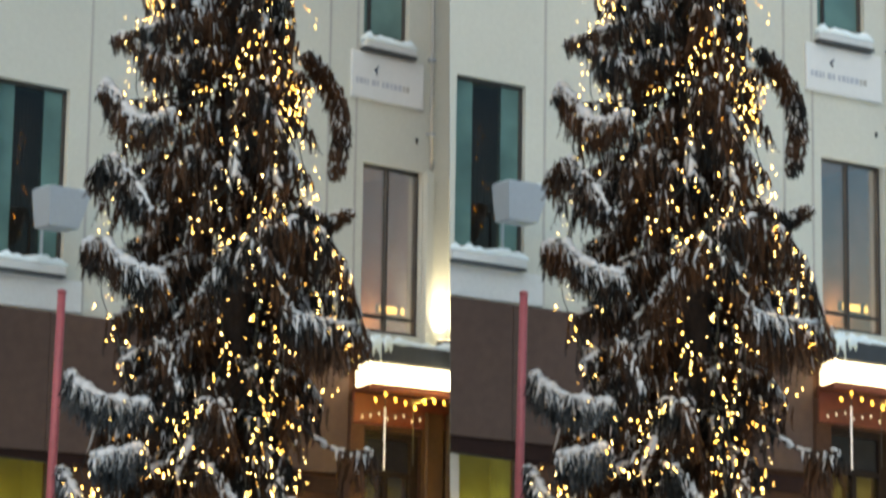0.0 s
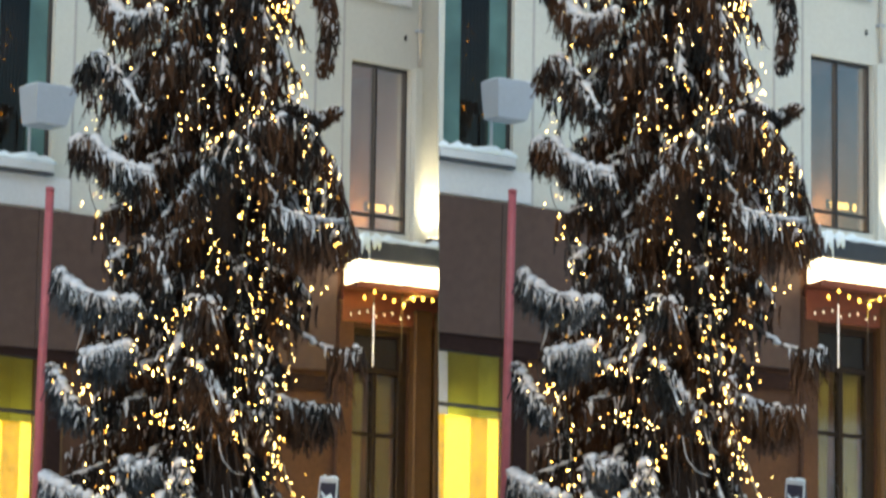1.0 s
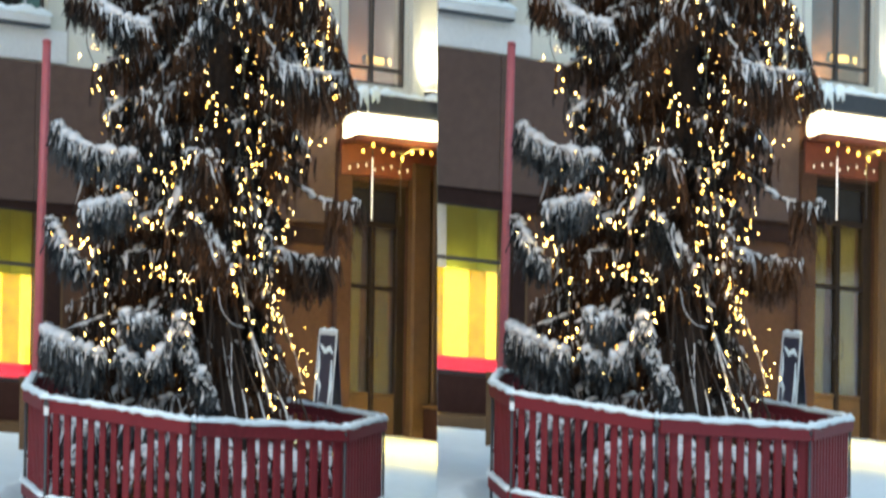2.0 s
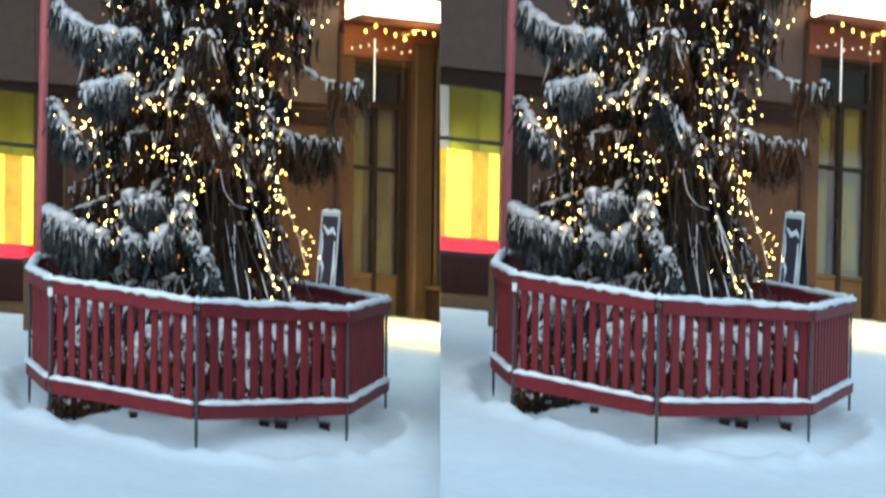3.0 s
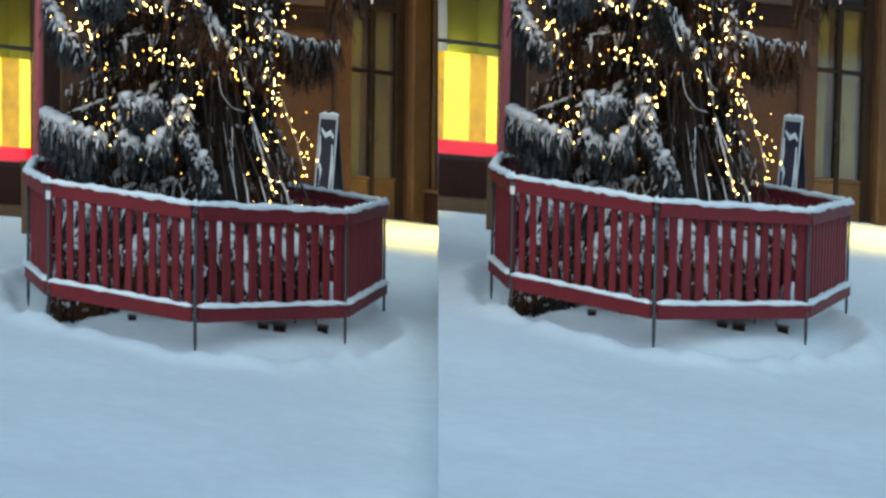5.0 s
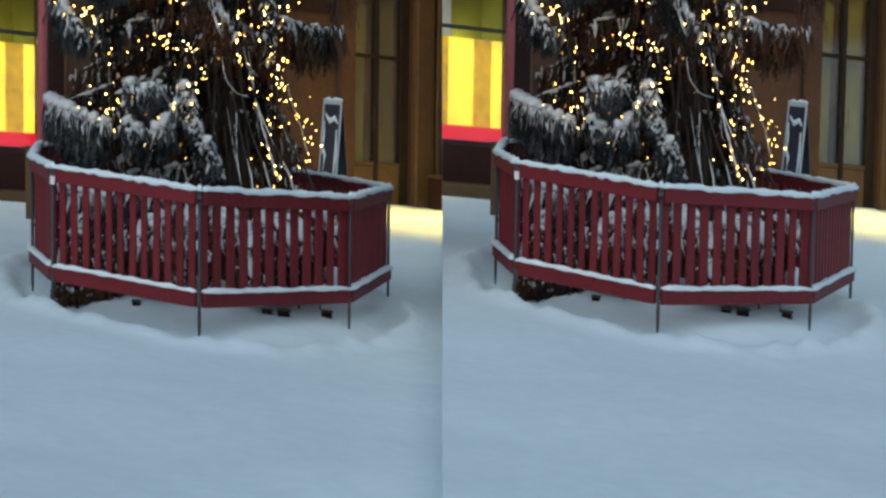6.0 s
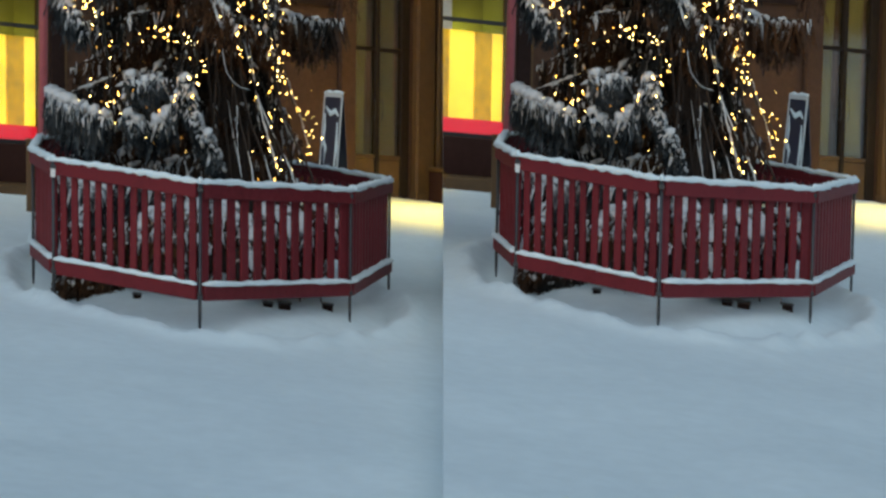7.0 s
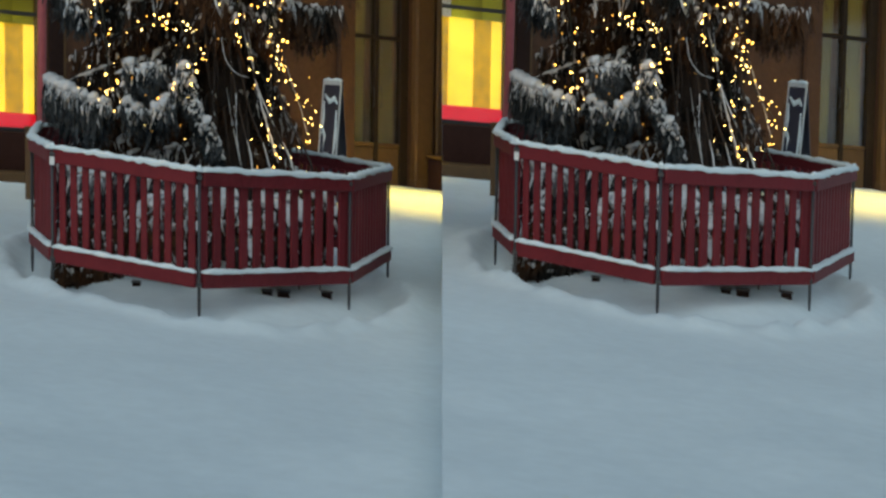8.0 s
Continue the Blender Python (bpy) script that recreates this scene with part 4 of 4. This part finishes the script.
def trunk_geometry():
    g, snow = Geo(), Geo()
    rnd = random.Random(2)
    levels = [(-0.1, 0.31), (0.15, 0.26), (0.4, 0.235), (0.7, 0.22), (1.0, 0.21), (1.3, 0.20), (1.7, 0.19), (2.2, 0.18), (3.5, 0.15), (5.0, 0.12), (6.5, 0.09), (9.4, 0.012)]
    rings = []
    for z, rad in levels:
        cx = TX + 0.07 - 0.02 * min(z, 3.5)
        rings.append([(cx + q * math.cos(a), TY + q * math.sin(a), z) for a, q in
                      [(2 * math.pi * k / 36, rad * (1 + 0.03 * (k % 3 - 1) + 0.12 * noise.noise((k * 0.7, z * 1.3, 2.0)))) for k in range(36)]])
    g.loft(rings)
    # dead twigs that hang in front of the stem
    for i in range(20):
        x, y, z = rnd.uniform(-0.12, 0.5), TY - rnd.uniform(0.35, 0.9), rnd.uniform(1.2, 2.4)
        e = Vector((x + rnd.uniform(-0.12, 0.22), y - rnd.uniform(0, 0.15), max(0.15, z - rnd.uniform(0.5, 1.3))))
        p = Vector((x, y, z))
        mid = p.lerp(e, 0.5) + Vector((rnd.uniform(-0.05, 0.05), 0, 0))
        w = rnd.uniform(0.004, 0.012)
        g.tube([p, mid, e], [w, w * 0.8, w * 0.3], 5)
        if rnd.random() < 0.16:
            snow.tube([p.lerp(mid, 0.4) + Vector((0, -0.008, 0)), mid + Vector((0, -0.01, 0)), mid.lerp(e, 0.7) + Vector((0, -0.008, 0))], [0.002, rnd.uniform(0.004, 0.008), 0.002], 4)
    # low dead limbs that flare from the stem to the ground
    for x1, x0 in ((0.62, 0.2), (0.45, 0.12), (0.3, 0.1), (-0.02, 0.02), (0.78, 0.35)):
        line = smooth_line([(x0, TY - 0.3, rnd.uniform(1.9, 2.6)), (x0 + (x1 - x0) * 0.4, TY - 0.9, 1.5), (x1, TY - 1.25, 0.9), (x1 + 0.04, TY - 1.3, 0.05)], 5)
        g.tube(line, [0.012 - 0.0004 * i for i in range(len(line))], 6)
        for i in range(0, len(line) - 3, 4):
            if rnd.random() < 0.35:
                continue
            run = [p + Vector((rnd.uniform(-0.008, 0.008), -0.015, 0.01)) for p in line[i:i + 4]]
            snow.tube(run, [0.002, rnd.uniform(0.004, 0.009), rnd.uniform(0.003, 0.007), 0.002], 5)
    # two bare twigs and a bent limb with snow lying along them
    for pts, rad in ((((0.06, 1.93), (0.09, 1.77), (0.17, 1.67), (0.27, 1.64)), 0.0032), (((0.17, 1.52), (0.17, 1.32), (0.18, 1.15), (0.21, 0.98)), 0.0055),
                     (((0.33, 1.6), (0.37, 1.42), (0.44, 1.2), (0.5, 1.0)), 0.0105), (((0.56, 1.78), (0.63, 1.6), (0.70, 1.42), (0.76, 1.2)), 0.0045)):
        line = smooth_line([(x, front_y(x, z) - 0.06, z) for x, z in pts], 6)
        g.tube(line, rad * 0.6, 5)
        snow.tube([p + Vector((rnd.uniform(-0.004, 0.004), -0.006, 0.004)) for p in line], [rad * rnd.uniform(0.35, 1.15) for _ in line], 6)
    return g, snow


def make_tree(side, geos):
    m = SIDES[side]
    tree = thing("spruce_tree", (TX, TY, 0), m, "tall drooping spruce tree laden with snow and warm lights", "tree")
    trunk, limb_snow, named, wood, needles, white = geos
    part("trunk", trunk, BARK, tree, m, "dark brown trunk", True)
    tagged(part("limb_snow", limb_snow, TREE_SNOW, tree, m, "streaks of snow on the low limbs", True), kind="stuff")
    for w, n, s, load in named:
        bo = part("bough", w, BARK, tree, m)
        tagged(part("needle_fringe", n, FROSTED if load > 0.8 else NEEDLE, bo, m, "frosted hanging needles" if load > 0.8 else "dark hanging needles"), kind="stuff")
        if s.f:
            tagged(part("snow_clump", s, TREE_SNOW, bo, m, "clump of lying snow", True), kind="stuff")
    tagged(part("twig_wood", wood, BARK, tree, m, "thin drooping twigs"), kind="stuff")
    tagged(part("crown", needles, NEEDLE, tree, m, "dark needles, browned partly for bulb glow"), kind="stuff")
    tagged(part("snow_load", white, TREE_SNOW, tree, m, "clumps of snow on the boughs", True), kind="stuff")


GEOS = (*trunk_geometry(), *spruce_geometry())
for side in SIDES:
    make_fence(side)
    make_tree(side, GEOS)


# ---- lights on the tree ----
BULB_MESH = mesh_of("bulb", bulb_geo(0.0037, 0.0072), TREEBULB, Matrix.Identity(4), (0, 0, 0), True)


def make_strings(side):
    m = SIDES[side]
    rnd = random.Random(7)
    for pts in STRANDS_HIGH + STRANDS_LOW:
        line = smooth_line([(x * (0.90 if x < -0.8 else 1), front_y(x, z) - 0.10, z) for x, z in pts], 8)
        base = line[0]
        string = thing("string_lights", base, m, "string of small warm white bulbs wound through the tree", "string lights", group="tree lights")
        part("wire", Geo().tube(line, 0.004, 4), WIRE, string, m)
        for a, b in zip(line, line[1:]):
            for k in range(max(1, round((b - a).length / 0.066))):
                p = a.lerp(b, rnd.random()) + Vector((rnd.gauss(0, 0.055), rnd.uniform(-0.06, 0.03), rnd.gauss(0, 0.045)))
                ob = new("bulb", BULB_MESH)
                ob.parent = string
                ob.location = m @ p - ORIGIN[string]
                s = rnd.choice((0.55, 0.75, 0.9, 1.0, 1.0, 1.3))
                ob.scale = (s, s, s)
    # the many bulbs between the strings
    g, dim = Geo(), Geo()
    for i in range(620):
        z = rnd.uniform(0.95, 8.6)
        x = rnd.uniform(-0.88 * reach(-1, z), 0.95 * reach(1, z))
        if rnd.random() < (0.45 if x < -0.1 else 0.0) or (z < 1.6 and -0.1 < x < 0.3):
            continue
        s = rnd.choice((0.5, 0.65, 0.8, 1.0, 1.2))
        into = g if i % 2 else dim
        n = len(into.v)
        one = bulb_geo(0.0042 * s, 0.0082 * s)
        y = front_y(x, z) - rnd.uniform(-0.12, 0.1)
        into.f.extend(tuple(k + n for k in f) for f in one.f)
        into.v.extend((a + x, b + y, c + z) for a, b, c in one.v)
    thing("fairy_lights", (TX, TY, 1), m, "many small warm bulbs scattered over the spruce", "string lights", kind="stuff", g=g, material=STRAYBULB, smooth=True)
    thing("fairy_lights", (TX, TY, 1), m, "many small dim amber bulbs scattered over the spruce", "string lights", kind="stuff", g=dim, material=DIMBULB, smooth=True)


for side in SIDES:
    make_strings(side)


# ---- things in the square ----
def make_pole(side):
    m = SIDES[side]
    ob = thing("pole", (-1.78, 21.5, 0), m, "slim dull red painted pole standing behind the fence", "pole")
    part("shaft", Geo().tube([(-1.79, 21.5, -0.3), (-1.76, 21.5, 2.2), (-1.73, 21.5, 4.42)], [0.05, 0.048, 0.044], 12), PINK, ob, m, smooth=True)
    part("cap", Geo().tube([(-1.73, 21.5, 4.42), (-1.73, 21.5, 4.45), (-1.73, 21.5, 4.465)], [0.048, 0.048, 0.02], 12), PINK, ob, m, smooth=True)
    part("base", Geo().tube([(-1.79, 21.5, -0.1), (-1.79, 21.5, 0.12), (-1.79, 21.5, 0.15)], [0.09, 0.09, 0.055], 12), STEEL, ob, m, "steel base")


def make_post(side):
    m = SIDES[side]
    ob = thing("bollard", (-1.98, 22.5, 0), m, "short brown timber bollard with a thin rail", "bollard")
    part("shaft", Geo().box(-2.03, -1.94, 22.46, 22.55, -0.3, 0.86, 0.01), WOOD, ob, m)
    part("cap", Geo().box(-2.04, -1.93, 22.45, 22.56, 0.86, 0.90, 0.008), WOOD, ob, m)


def make_a_board(side):
    m = SIDES[side] @ Matrix.Translation((1.42, 24, 0)) @ Matrix.Diagonal((0.5, 1, 1, 1)) @ Matrix.Rotation(radians(-47), 4, "Z")
    ob = thing("a_board", (0, 0, 0), m, "folding pavement sign in navy with snow on its white frame", "pavement sign")
    for s in (-1, 1):
        lean = Matrix.Translation((0, 0, 1.56)) @ Matrix.Rotation(radians(12 * s), 4, "X") @ Matrix.Translation((0, 0, -1.56))
        part("panel", Geo().box(-0.24, 0.24, -0.012, 0.012, 0.12, 1.50).turned(lean), NAVY, ob, m)
        for a, b, c, d in ((-0.28, -0.24, -0.02, 1.56), (0.24, 0.28, -0.02, 1.56), (-0.24, 0.24, 1.50, 1.56), (-0.24, 0.24, 0.06, 0.12)):
            part("frame", Geo().box(a, b, -0.018, 0.018, c, d, 0.004).turned(lean), SILL if s < 0 else NAVY, ob, m)
    lean = Matrix.Translation((0, 0, 1.56)) @ Matrix.Rotation(radians(-12), 4, "X") @ Matrix.Translation((0, 0, -1.56))
    for pts, w in (([(-0.2, 1.38), (-0.05, 1.30), (0.1, 1.34), (0.2, 1.28)], 0.035), ([(-0.22, 1.0), (-0.12, 0.88), (-0.15, 0.7)], 0.04), ([(0.02, 0.5), (0.1, 0.36), (0.2, 0.22)], 0.07), ([(-0.2, 0.16), (0, 0.24), (0.2, 0.16)], 0.09),
                   ([(-0.2, 0.42), (-0.14, 0.3), (-0.02, 0.2)], 0.10), ([(0.18, 1.2), (0.2, 0.9), (0.17, 0.6)], 0.045), ([(-0.21, 1.3), (-0.19, 1.12), (-0.21, 0.9)], 0.035)):
        drift = Geo().tube([(u, 0, z) for u, z in pts], [w * (0.5 if i in (0, len(pts) - 1) else 1) for i in range(len(pts))], 8)
        flat = Matrix.Translation((0, -0.013, 0)) @ Matrix.Diagonal((1, 0.25, 1, 1))
        part("snow_patch", drift.turned(lean @ flat), SNOW, ob, m, "wind-blown snow stuck to the panel", True)
    part("snow_cap", heap((-0.28, 0, 1.55), (0.28, 0, 1.55), 0.07, 0.03, 8, 4), SNOW, ob, m, "snow cap", True)


def make_shrub(side):
    m, rnd = LOWER[side] @ FRONT, random.Random(17)
    base = Vector((3.58, 0.33, 0.64))
    if (m @ base).x * side < 0.08:
        return
    shrub = thing("shrub", base, m, "small dark pointed conifer in the planter box", "shrub")
    part("stem", Geo().tube([base, base + Vector((0, 0, 0.3)), base + Vector((0, 0, 0.62))], [0.014, 0.01, 0.004], 6), BARK, shrub, m)
    needles = Geo()
    for i in range(150):
        z = 0.64 * rnd.random()
        a, q = rnd.uniform(0, 2 * math.pi), 0.10 * (1 - z / 0.68)
        p = base + Vector((q * 0.5 * math.cos(a), q * math.sin(a), z + 0.06))
        twig(needles, needles, p, 0.08, rnd, 0.6, False)
    tagged(part("foliage", needles, NEEDLE, shrub, m, "dark dense needles"), kind="stuff")


def make_spots(side):
    m = RING[side]
    for x, y, k in ((0.40, 15.0, 1.0), (0.52, 14.95, 1.25), (-0.55, 14.7, 0.8), (0.86, 15.3, 1.1)):
        ob = thing("spotlight", (x, y, 0), m, "small dark ground spotlight half sunk in snow", "spotlight", group="ground spotlights")
        part("stake", Geo().tube([(x, y, -0.2), (x, y, 0.0)], 0.012, 6), DARK, ob, m)
        part("head", Geo().box(x - 0.036 * k, x + 0.036 * k, y - 0.03, y + 0.03, -0.01, 0.02 + 0.07 * k, 0.01), SHADE, ob, m)
        part("visor", Geo().box(x - 0.042 * k, x + 0.042 * k, y - 0.06, y + 0.03, 0.021 + 0.07 * k, 0.033 + 0.07 * k, 0.003), DARK, ob, m)


for side in SIDES:
    make_pole(side)
    make_post(side)
    make_a_board(side)
    make_spots(side)
    make_shrub(side)

# drop bases whose parts all lie beyond the dividing plane
for ob in [o for o in scene.objects if o.type == "EMPTY" and not o.children]:
    bpy.data.objects.remove(ob)
